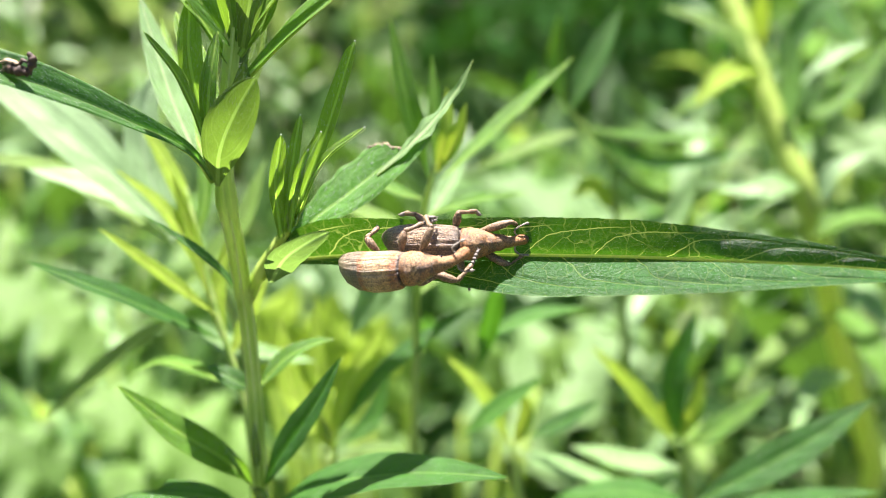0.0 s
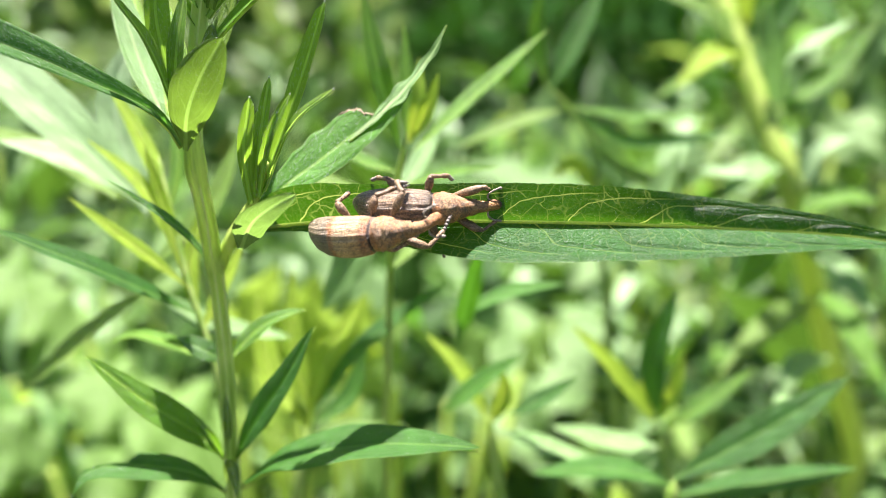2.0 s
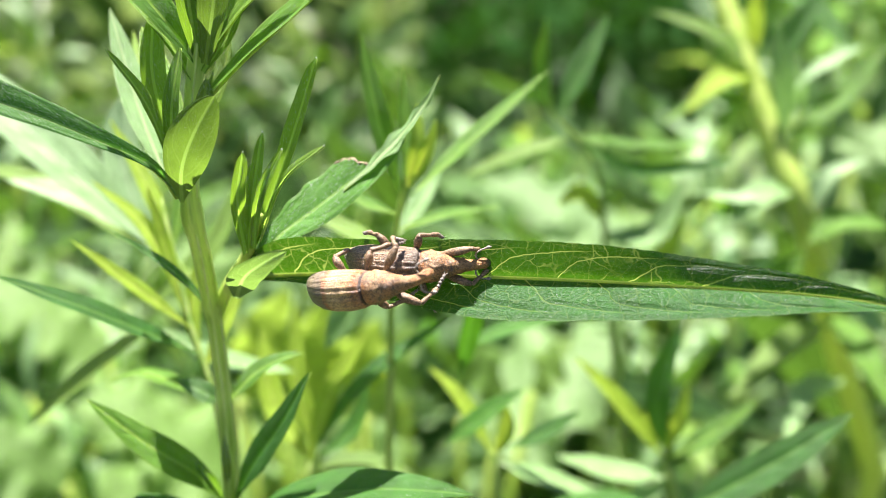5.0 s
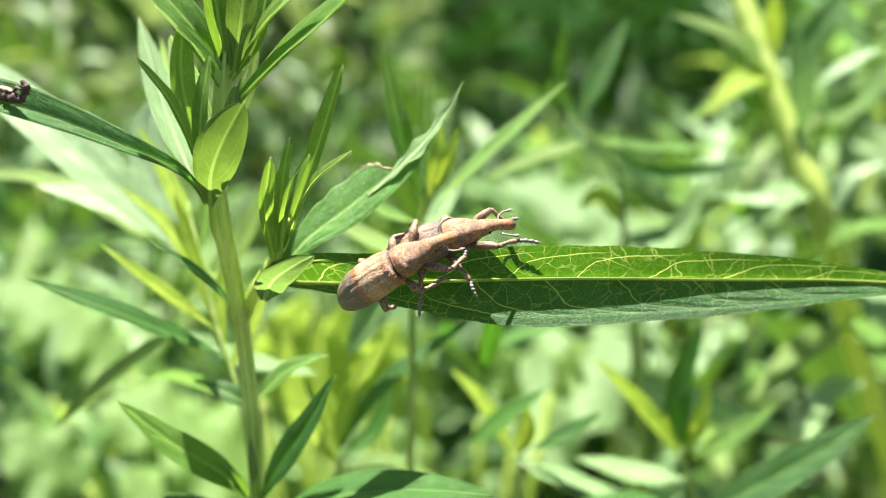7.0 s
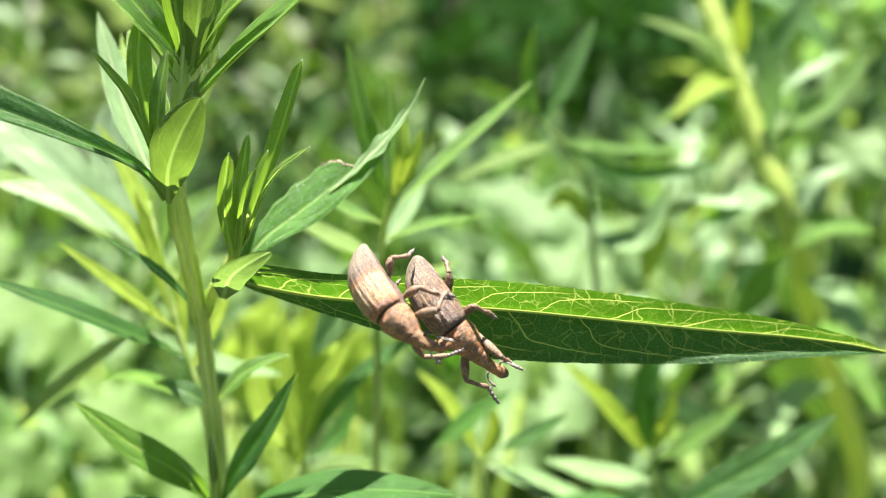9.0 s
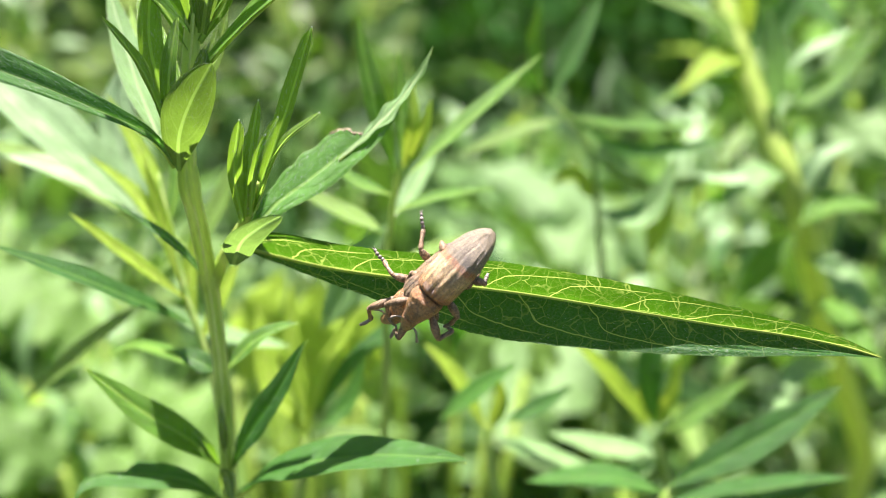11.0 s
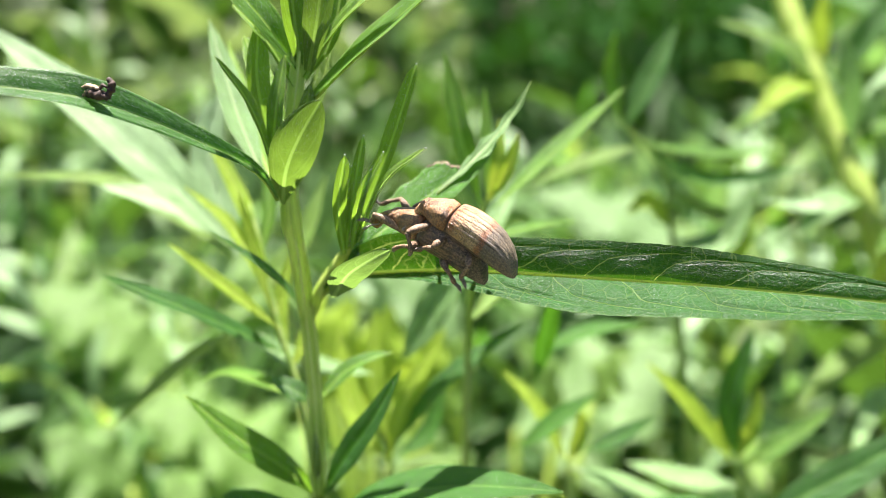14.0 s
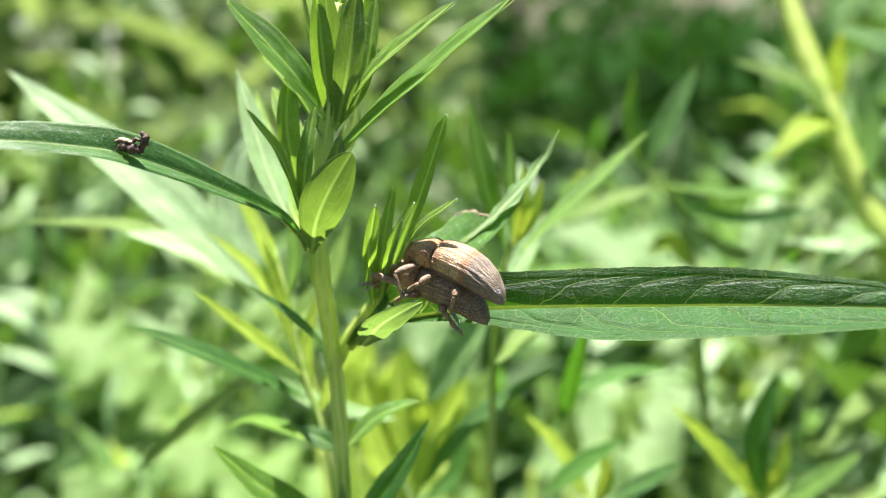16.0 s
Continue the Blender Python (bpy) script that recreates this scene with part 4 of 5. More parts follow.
shoot("mugwort stem leaning level between the shoots", [(31.1, 158, -5.8), (29.8, 156, 5.9), (28.4, 154, 14.5), (24.3, 152, 20), (20.2, 150, 23.5)], 0.6, [
    ((22.8, 152, 20.5), (35.4, 155, 18.9), (50.8, 158, 19.8), 2.0, (0, -0.5, 0.85), leaf_mid),
    ((23.3, 152, 20.5), (35.4, 155, 14.6), (53.8, 158, 16.8), 2.2, (0, -0.6, 0.8), leaf_dark),
    ((20.7, 150, 22.5), (24.7, 149, 30.7), (29.2, 148, 39.8), 2.2, (-0.4, -0.9, 0), leaf_dark),
    ((20.2, 150, 23), (18.2, 149, 30.7), (19, 148, 38.8), 1.6, (0.3, -0.9, 0), leaf_mid),
    ((23.8, 152, 20), (14.9, 153, 17.3), (5.4, 155, 13.6), 2.2, (0.1, -0.6, 0.8), leaf_soft),
    ((28.4, 154, 13.5), (38.5, 156, 7.9), (48.9, 158, 10.9), 2.2, (0, -0.7, 0.7), leaf_soft),
    ((29.8, 156, 4), (38, 154, 3.9), (42.7, 152, 13.4), 2.6, (-0.4, -0.7, 0.4), leaf_grey),
    ((29.8, 156, 5.9), (25.5, 154, 10.7), (21.4, 152, 8.6), 2.0, (0.2, -0.8, 0.4), leaf_lime),
    ((39.5, 160, -3.9), (41, 158, 2.1), (42.9, 156, 8.9), 2.0, (-0.2, -0.9, 0.1), leaf_lime),
])


# ---- one repeated shoot for the stand behind ----
def proto_shoot(seed, mats, height, size):
    rng = random.Random(seed)
    foot = Vector((0, 0, 0))
    thing = holder("mugwort_shoot", foot, "leafy mugwort shoot in the stand behind", "plant", "mugwort shoots")
    line = [Vector((0, 0, 0)), Vector((rng.uniform(-1, 1) * 0.012, rng.uniform(-1, 1) * 0.012, height * 0.5)), Vector((rng.uniform(-1, 1) * 0.03, rng.uniform(-1, 1) * 0.03, height))]
    pts, _ = spline(line, 30)
    bm = bmesh.new()
    tube(bm, pts, lambda s: 0.0026 - 0.0017 * s, 8)
    part("stem", bm, stem_pale, thing)
    blades = []
    for k, mat in enumerate(mats):
        bm = bmesh.new()
        ln = 0.058 * size * (0.85 + 0.15 * k)
        blade(bm, [Vector((0, 0, 0)), Vector((ln * 0.5, 0, ln * 0.10)), Vector((ln, 0, -ln * 0.05 * k))], Vector((0, 0, 1)), ln * rng.uniform(0.07, 0.095), fold=18, along=9, across=2, seed=seed + k)
        me = bpy.data.meshes.new("leaf")
        bm.to_mesh(me)
        bm.free()
        for poly in me.polygons:
            poly.use_smooth = True
        me.materials.append(mat)
        blades.append(me)
    count = 26
    for i in range(count):
        s = 0.45 + 0.55 * (i / (count - 1)) ** 0.8
        p = pts[min(30, int(s * 30))]
        steep = rng.uniform(5, 40) + 45 * max(0, (s - 0.88) / 0.12)
        grow = 1.0 - 0.5 * max(0, (s - 0.85) / 0.15)
        leaf = new("leaf", blades[i % len(blades)])
        leaf.parent = thing
        leaf.matrix_basis = Matrix.Translation(p) @ Euler((rng.uniform(-0.4, 0.4), -radians(steep), i * 2.4 + rng.uniform(-0.3, 0.3))).to_matrix().to_4x4() @ Matrix.Scale(grow * rng.uniform(0.8, 1.15), 4)
    return thing


protos = [proto_shoot(11, [leaf_soft, leaf_grey, leaf_mid], 0.56, 1.0), proto_shoot(12, [leaf_grey, leaf_dark, leaf_soft, leaf_glare], 0.52, 1.1), proto_shoot(13, [leaf_soft, leaf_olive, leaf_grey], 0.50, 0.9)]
rng = random.Random(21)
places = []
for i in range(900):
    y = rng.uniform(0.21, 1.05)
    x = rng.uniform(-0.56, 0.60) * (y + 0.05)
    if -0.02 < x / y < 0.32 and y > 0.75:
        continue
    if all((x - a) ** 2 + (y - b) ** 2 > (0.035 + 0.02 * y) ** 2 for a, b in places):
        places.append((x, y))
    if len(places) >= 92:
        break
for i, (x, y) in enumerate(places):
    top = EYE - 0.13 - 0.03 * y + rng.uniform(-0.1, 0.055)
    if -0.03 < x / y < 0.33:
        top = min(top, EYE - 0.25 * y)
    tall = (0.56, 0.52, 0.50)[i % 3]
    m = pose(x, y, 0, rng.uniform(-7, 7), rng.uniform(-7, 7), rng.uniform(0, 360))
    m.translation.z = min(0.0, top - tall)
    if i < 3:
        protos[i].matrix_basis = m
    else:
        copy_thing(protos[i % 3], m)


# ---- a broad-leaved herb in the gaps ----
def herb(places_leaves, label, mat=leaf_broad):
    foot = drop(places_leaves[0][0], 0.03)
    thing = holder("broad_leaved_herb", foot, label, "plant", "broad-leaved herbs")
    for base, tip, half, nrm in places_leaves:
        bm = bmesh.new()
        mid = tuple((a + b) / 2 for a, b in zip(base, tip))
        blade(bm, [W(base), W(mid) + D(nrm) * 0.003, W(tip)], D(nrm), half * MM, fold=8, along=16, across=4, wave=0.3, bow=-0.25, seed=len(bpy.data.objects), shape=lambda s: lance(s, 0.32, 0.1, 1.0))
        leaf = part("leaf", bm, mat, thing)
        bm = bmesh.new()
        pts, _ = spline([foot, foot.lerp(W(base), 0.5) + Vector((0, 0.012, 0)), W(base)], 10)
        tube(bm, pts, 0.0014, 8)
        part("leaf_stalk", bm, stem_pale, thing)
    return thing


herb([((7, 310, -57.8), (59.1, 300, -29.7), 32, (0.0, -0.6, 0.8)), ((73.5, 351, -12.9), (38.5, 351, 2.4), 18, (0, -0.6, 0.8))], "herb with broad light green leaves in sun")
herb([((-54.5, 270, -73.9), (-85.2, 256, -47.7), 26, (0.2, -0.6, 0.78)), ((-72.5, 256, -82.8), (-93.8, 249, -60.4), 18, (0.1, -0.6, 0.78)), ((-148.4, 364, -29.3), (-187.9, 357, -13.1), 23, (0.1, -0.6, 0.8))], "herb with broad yellow-green leaves low in the stand", leaf_sallow)
herb([((-47.1, 337, -67), (-61.4, 324, -24), 20, (0, -0.6, 0.8)), ((-12.4, 310, -88.7), (-34.8, 303, -56.5), 20, (0.1, -0.6, 0.8)), ((-79.7, 351, -26), (-101.5, 351, 4.6), 20, (0.1, -0.6, 0.8))], "herb with broad yellow-green leaves between the stems", leaf_sallow)
herb([((-111.1, 300, -37.2), (-134.5, 290, -17.9), 16, (0.1, -0.6, 0.8)), ((-84.9, 300, -59.7), (-120.1, 290, -46.8), 17, (0.1, -0.65, 0.75)), ((-107.6, 260, -67.9), (-128.4, 250, -49.7), 15, (0.1, -0.65, 0.75))], "herb with broad lime-green leaves among the stems", leaf_sallow)
herb([((-10.4, 260, -22.5), (-34.9, 250, 0.2), 14, (0.1, -0.65, 0.75)), ((-45, 230, -28.5), (-37, 225, -4.1), 9, (0.0, -0.7, 0.7)), ((-22.4, 250, -40.4), (-34.2, 245, -22.8), 12, (0.1, -0.65, 0.75))], "herb with broad pale leaves behind the sunlit stem")
herb([((78, 375, 8), (15, 375, 30), 20, (0.1, -0.6, 0.8)), ((92, 385, -8), (52, 380, 18), 15, (0, -0.65, 0.75))], "herb with milky green leaves behind the large leaf")
herb([((-38.6, 235, -39.3), (-22.9, 227, -16.8), 8, (0.1, -0.6, 0.8)), ((-18.5, 240, -43.2), (-6.2, 232, -17.9), 9, (0.1, -0.65, 0.75)), ((17.7, 245, -41.1), (5.5, 237, -19), 8, (0.0, -0.6, 0.8)), ((25.8, 250, -38.8), (35.7, 242, -22.5), 8, (-0.1, -0.6, 0.8))], "herb with light green leaves below the large leaf", leaf_soft)
herb([((-43.4, 203.7, -32.5), (-32.0, 198.1, -7.3), 8, (0.1, -0.65, 0.75)), ((-30.1, 209.0, -36.0), (-24.0, 203.2, -9.5), 8, (0.1, -0.65, 0.75)), ((-20.2, 214.3, -34.2), (-13.0, 208.5, -14.9), 7, (0.1, -0.65, 0.75))], "herb with yellow-green leaves behind the side shoot", leaf_lime)
herb([((180.8, 405, 35.6), (201, 405, 55.8), 18, (-0.1, -0.7, 0.7))], "herb with round light leaves in sun")
# ---- ground and the far stand ----
bm = bmesh.new()
ring = [0.0, 0.1, 0.25, 0.5, 1, 2, 4, 8, 20, 80, 400]
last = None
for r in ring:
    row = [bm.verts.new((r * math.cos(a * math.pi / 24), 0.5 + r * math.sin(a * math.pi / 24), 0.01 * noise.noise((r * 3 * math.cos(a * math.pi / 24), r * 3 * math.sin(a * math.pi / 24), 0)) if r < 30 else 0)) for a in range(48)] if r else [bm.verts.new((0, 0.5, 0))]
    if last and len(last) == 1:
        for k in range(48):
            bm.faces.new((last[0], row[k], row[(k + 1) % 48]))
    elif last:
        for k in range(48):
            bm.faces.new((last[k], row[k], row[(k + 1) % 48], last[(k + 1) % 48]))
    last = row
ground = part("ground", bm, soil_mat, None)
tagged(ground, "dark soil with litter under the plants", "ground", kind="structure")


def leaf_mass(name, label, count, box, size, mat, seed, gap=None, fan=True):
    """Very many leaves in one mesh: the undergrowth that nobody could count."""
    rng = random.Random(seed)
    verts, faces, uva = [], [], []
    (x0, x1), (y0, y1) = box
    for _ in range(count):
        y = y0 + (y1 - y0) * rng.random() ** 0.8
        x = rng.uniform(x0, x1) * (y + 0.1 if fan else 1.0)
        z = rng.uniform(0.02, 1.0) ** 0.7 * size[1] * (1.0 + 0.2 * noise.noise((x * 4, y * 4, 0)))
        if gap and gap(x, y, z):
            continue
        ln = size[0] * rng.uniform(0.6, 1.3)
        hw = ln * rng.uniform(0.07, 0.14)
        r = Euler((rng.uniform(-0.7, 0.7), -rng.uniform(-0.5, 1.2), rng.uniform(0, 6.28))).to_matrix()
        o = Vector((x, y, z))
        k = len(verts)
        for px, py, pz in ((0, 0, 0), (0.35, -hw / ln, 0.10), (0.35, 0, 0.05), (0.35, hw / ln, 0.10), (0.7, -0.75 * hw / ln, 0.10), (0.7, 0, 0.06), (0.7, 0.75 * hw / ln, 0.10), (1, 0, 0)):
            verts.append(o + r @ (Vector((px, py, pz)) * ln))
            uva.append((py * ln * 1000, px * ln * 1000))
        faces += [(k, k + 1, k + 2), (k, k + 2, k + 3), (k + 1, k + 4, k + 5, k + 2), (k + 2, k + 5, k + 6, k + 3), (k + 4, k + 7, k + 5), (k + 5, k + 7, k + 6)]
    me = bpy.data.meshes.new(name)
    me.from_pydata(verts, [], faces)
    one, two = me.uv_layers.new(name="blade_mm"), me.uv_layers.new(name="blade_unit")
    flat = [c for loop in me.loops for c in uva[loop.vertex_index]]
    one.data.foreach_set("uv", flat)
    two.data.foreach_set("uv", [0.5] * len(flat))
    me.materials.append(mat)
    ob = new(name, me)
    return tagged(ob, label, "undergrowth", kind="stuff")


# the shade deep between stems is put into these leaves' dark colour
leaf_mass("undergrowth", "dense low undergrowth between the stems, gap shade in its dark green", 2600, ((-0.75, 0.75), (0.24, 1.3)), (0.09, 0.42), leaf_under_shade, 5)
leaf_mass("sunlit_stand", "sunlit herbs in the middle distance", 1100, ((-0.8, -0.05), (0.9, 3.0)), (0.19, 0.58), leaf_olive, 16)
leaf_mass("sunlit_herbs", "sunlit herbs at the clearing's edge", 700, ((0.33, 0.8), (0.9, 3.0)), (0.19, 0.58), leaf_grey, 17)
leaf_mass("far_stand", "far stand of green herbs", 3600, ((-0.8, 0.8), (1.1, 4.5)), (0.18, 0.60), leaf_under_shade, 6, lambda x, y, z: -0.02 < x / y < 0.34 and z > 0.25)
# shrub added to fill the dark gap beyond; its shade is in the colour
leaf_mass("shrub_shade", "added shrub beyond the stand, shade put into its dark leaves", 5000, ((-0.02, 0.32), (0.9, 1.4)), (0.05, 0.50), leaf_shade, 9)
leaf_mass("herb_patch", "patch of sunlit broad herbs before the shrub", 420, ((0.0, 0.26), (0.5, 0.8)), (0.075, 0.385), leaf_grey, 31)
around = lambda x, y, z: abs(x) < 0.72 * (y + 0.14) and y < 6.6 or x * x + (y + 0.1) ** 2 < 0.12
leaf_mass("surrounding_herbs", "green herbs all round the spot", 9000, ((-4.5, 4.5), (-4.0, 6.5)), (0.17, 0.52), leaf_under_shade, 41, around, False)
leaf_mass("surrounding_stand", "sunlit stand of herbs all round", 3500, ((-4.5, 4.5), (-4.0, 6.5)), (0.18, 0.56), leaf_soft, 42, around, False)
leaf_mass("hedge", "dark green shrubs at the far side", 5000, ((-1.2, 1.2), (4.6, 6.5)), (0.22, 1.9), leaf_dark, 7)

# ---- the two weevils ----
def loft(bm, rings, n, a0, a1, closed, groove=0.0, count=0):
    """A shell round the body's axis: rings of (x, z of axis, half breadth, half height up, half height down), mm. Angles in
    degrees from the left side (0) over the back (90). groove: depth of count lengthwise furrows."""
    grid = []
    for x, zc, w, hu, hd in rings:
        row = []
        for k in range(n if closed else n + 1):
            a = radians(a0 + (a1 - a0) * k / n)
            c, s = math.cos(a), math.sin(a)
            h = hu if s > 0 else hd
            e = 0.86
            yy = math.copysign(abs(c) ** e, c) * w
            zz = math.copysign(abs(s) ** e, s) * h
            f = 1.0 - groove * (0.5 + 0.5 * math.cos(count * (a - radians(90)) * 2)) if count else 1.0
            row.append(bm.verts.new(Vector((x, yy * f, zc + zz * f)) * MM))
        grid.append(row)
    m = n if closed else n
    for r0, r1 in zip(grid, grid[1:]):
        for k in range(m):
            k2 = (k + 1) % len(r0)
            bm.faces.new((r0[k], r0[k2], r1[k2], r1[k]))
    if closed:
        bm.faces.new(grid[0][::-1])
        bm.faces.new(grid[-1])
    return bm


def smooth_rings(keys, n):
    """Rings evenly between key rings, eased."""
    out = []
    for i in range(n + 1):
        x = keys[0][0] + (keys[-1][0] - keys[0][0]) * i / n
        for a, b in zip(keys, keys[1:]):
            if a[0] <= x <= b[0] + 1e-9:
                s = (x - a[0]) / (b[0] - a[0])
                out.append(tuple(p + (q - p) * s for p, q in zip(a, b)))
                break
    sm = []
    for i, r in enumerate(out):
        p, q = out[max(0, i - 1)], out[min(n, i + 1)]
        sm.append((r[0],) + tuple((a + 2 * b + c) / 4 for a, b, c in zip(p[1:], r[1:], q[1:])))
    return sm


ELYTRA = [(-6.7, -1.75, 0.1, 0.1, 0.1), (-6.6, -1.65, 0.42, 0.38, 0.3), (-6.1, -1.25, 0.88, 0.9, 0.7), (-5.3, -0.78, 1.28, 1.32, 0.9), (-4.2, -0.38, 1.56, 1.62, 1.0), (-2.8, -0.08, 1.66, 1.72, 1.05), (-1.4, 0.02, 1.63, 1.68, 1.05), (-0.4, 0, 1.51, 1.55, 1.0), (-0.12, -0.03, 1.40, 1.45, 1.0), (0.08, -0.05, 0.95, 0.95, 0.9)]
BELLY = [(-6.3, -1.6, 0.43, 0.2, 0.35), (-5.3, -0.95, 1.12, 0.6, 0.85), (-3.5, -0.3, 1.46, 0.8, 1.2), (-1.0, -0.1, 1.46, 0.8, 1.45), (0.4, -0.1, 1.12, 0.8, 1.35)]
PRONOTUM = [(-0.12, -0.05, 0.9, 0.9, 1.0), (0.16, -0.05, 1.27, 1.3, 1.3), (0.74, -0.08, 1.31, 1.34, 1.3), (1.48, -0.14, 1.14, 1.14, 1.2), (2.13, -0.24, 0.84, 0.84, 1.0), (2.46, -0.3, 0.72, 0.72, 0.85), (2.58, -0.32, 0.62, 0.62, 0.7)]
HEAD = [(2.38, -0.34, 0.68, 0.62, 0.66), (2.71, -0.4, 0.7, 0.62, 0.66), (3.07, -0.52, 0.61, 0.54, 0.58), (3.28, -0.6, 0.48, 0.46, 0.48)]


def add_part(name, bm, mat, parent, label=""):
    """A part in its thing's own millimetre space (already in metres)."""
    bmesh.ops.recalc_face_normals(bm, faces=bm.faces)
    me = bpy.data.meshes.new(name)
    bm.to_mesh(me)
    bm.free()
    me.materials.append(mat)
    for poly in me.polygons:
        poly.use_smooth = True
    ob = new(name, me)
    ob.parent = parent
    if label:
        ob["label"] = label
    return ob


def limb(points, radii, sides=10, n=14):
    bm = bmesh.new()
    pts, _ = spline([Vector(p) * MM for p in points], n)
    tube(bm, pts, lambda s: np.interp(s, [i / (len(radii) - 1) for i in range(len(radii))], radii) * MM, sides)
    return bm


def weevil(label, elytra_material, legs, droop, reach=1.0):
    """legs: six of (coxa, knee, ankle, toe), mm in the body's space: x forward, y left, z towards the back. reach: how far shield,
    head and snout are drawn out. Gives the thing, its legs and the parts that nod about the neck."""
    thing = holder("weevil", (0, 0, 0), label, "weevil", "pair of weevils")
    add_part("abdomen", loft(bmesh.new(), smooth_rings(BELLY, 22), 28, 0, 360, True), belly_mat, thing, "brown segmented underside")
    rings = smooth_rings(ELYTRA, 64)
    for a0, a1 in ((-28, 89.75), (90.25, 208)):
        bm = loft(bmesh.new(), rings, 56, a0, a1, False, 0.024, 9)
        for v in bm.verts:
            v.co += v.co.normalized() * (0.00003 * noise.noise(v.co * 1500) + 0.000015 * noise.noise(v.co * 4200))
        add_part("wing_case", bm, elytra_material, thing, "furrowed wing case in tan and grey scales")
    bm = loft(bmesh.new(), smooth_rings(PRONOTUM, 40), 60, 0, 360, True)
    for v in bm.verts:
        v.co += v.co.normalized() * (0.00006 * noise.noise(v.co * 1400) + 0.00005 * noise.noise(v.co * 4300))
    add_part("pronotum", bm, thorax_mat, thing, "rough red-brown shield behind the head")
    bm = loft(bmesh.new(), smooth_rings(HEAD, 14), 36, 0, 360, True)
    for v in bm.verts:
        v.co += Vector((0, v.co.y, v.co.z)) * 0.05 * noise.noise(v.co * 3300)
    head = add_part("head", bm, snout_mat, thing)
    bm = limb([(3.0, 0, -0.5), (3.7, 0, -0.62 - 0.2 * droop), (4.4 - 0.15 * droop, 0, -0.78 - 0.72 * droop), (5.0 - 0.5 * droop, 0, -0.95 - 1.4 * droop)], [0.55, 0.49, 0.43, 0.43, 0.48, 0.34], 22, 30)
    for v in bm.verts:
        v.co += Vector((noise.noise(v.co * 3600), noise.noise(v.co * 3700), noise.noise(v.co * 3800))) * 0.000035
    add_part("snout", bm, snout_mat, head, "down-curved snout with a dark tip")
    nodding = [head]
    for side in (1, -1):
        bm = bmesh.new()
        bmesh.ops.create_uvsphere(bm, u_segments=16, v_segments=10, radius=1)
        for v in bm.verts:
            v.co = Vector((3.02 + v.co.x * 0.17, side * (0.53 + v.co.y * 0.09), -0.66 + v.co.z * 0.26)) * MM
        add_part("eye", bm, eye_mat, head, "black shiny eye")
        z0 = -0.85 - 0.45 * droop
        ant = add_part("antenna", limb([(4.1, side * 0.32, z0), (3.9, side * 0.65, z0 + 0.02), (3.95, side * 0.95, z0 + 0.1)], [0.06, 0.065, 0.08], 8, 8), antenna_mat, thing)
        bm = bmesh.new()
        pts, _ = spline([Vector(p) * MM for p in ((3.95, side * 0.95, z0 + 0.1), (4.3, side * 1.22, z0 + 0.08), (4.65, side * 1.34, z0 - 0.12))], 28)
        tube(bm, pts, lambda s: (0.068 + 0.028 * math.cos(s * 44)) * MM, 8)
        add_part("antenna_whip", bm, antenna_mat, ant)
        add_part("antenna_club", limb([(4.62, side * 1.33, z0 - 0.1), (4.85, side * 1.38, z0 - 0.22), (5.05, side * 1.41, z0 - 0.32)], [0.07, 0.15, 0.03], 10, 8), antenna_mat, ant, "grey club of the antenna")
        nodding.append(ant)
    for ob in thing.children_recursive:
        if ob.name.split(".")[0] not in ("abdomen", "wing_case"):
            for v in ob.data.vertices:
                v.co.x *= reach if v.co.x > 0 else 1.0
    neck = Vector((2.5 * reach, 0, -0.35)) * MM
    for ob in nodding:
        ob.location = neck
        for mesh_ob in [ob, *ob.children]:
            mesh_ob.data.transform(Matrix.Translation(-neck))
    made = []
    for coxa, knee, ankle, toe in legs:
        c, k, a, t = (Vector(p) for p in (coxa, knee, ankle, toe))
        rel = lambda p: p - c

        def rough(bm, amount):
            for v in bm.verts:
                v.co += Vector((noise.noise(v.co * 3100 + c), noise.noise(v.co * 3300 + c), noise.noise(v.co * 3500 + c))) * amount * MM
            return bm

        leg = add_part("leg", rough(limb([rel(c), rel(c.lerp(k, 0.6)) + Vector((0, 0, 0.12)), rel(k)], [0.17, 0.22, 0.32, 0.36, 0.31, 0.19], 14, 20), 0.04), leg_mat, thing)
        leg.location = c * MM
        mid = k.lerp(a, 0.5) + Vector((0, 0, 0.12))
        add_part("shin", rough(limb([rel(k), rel(mid), rel(a)], [0.19, 0.20, 0.17, 0.16, 0.19, 0.23, 0.15], 14, 20), 0.035), leg_mat, leg)
        bm = bmesh.new()
        pts, _ = spline([rel(p) * MM for p in (a, a.lerp(t, 0.5) + Vector((0, 0, 0.14)), t)], 30)
        tube(bm, pts, lambda s: (0.07 + 0.11 * abs(math.sin(s * 4 * math.pi)) ** 0.7 * (1 - 0.35 * (s > 0.75))) * MM, 10)
        d = (t - a).normalized()
        sidev = d.cross(Vector((0, 0, 1))).normalized()
        for sg in (1, -1):
            hook, _ = spline([rel(t) * MM, (rel(t) + d * 0.13 + sidev * sg * 0.1) * MM, (rel(t) + d * 0.18 + sidev * sg * 0.13 - Vector((0, 0, 0.13))) * MM], 5)
            tube(bm, hook, lambda s: (0.05 - 0.04 * s) * MM, 6)
        add_part("foot", rough(bm, 0.025), black_mat, leg, "dark jointed foot with claws")
        made.append(leg)
    return thing, made, nodding


def mirrored(p):
    return (p[0], -p[1], p[2])


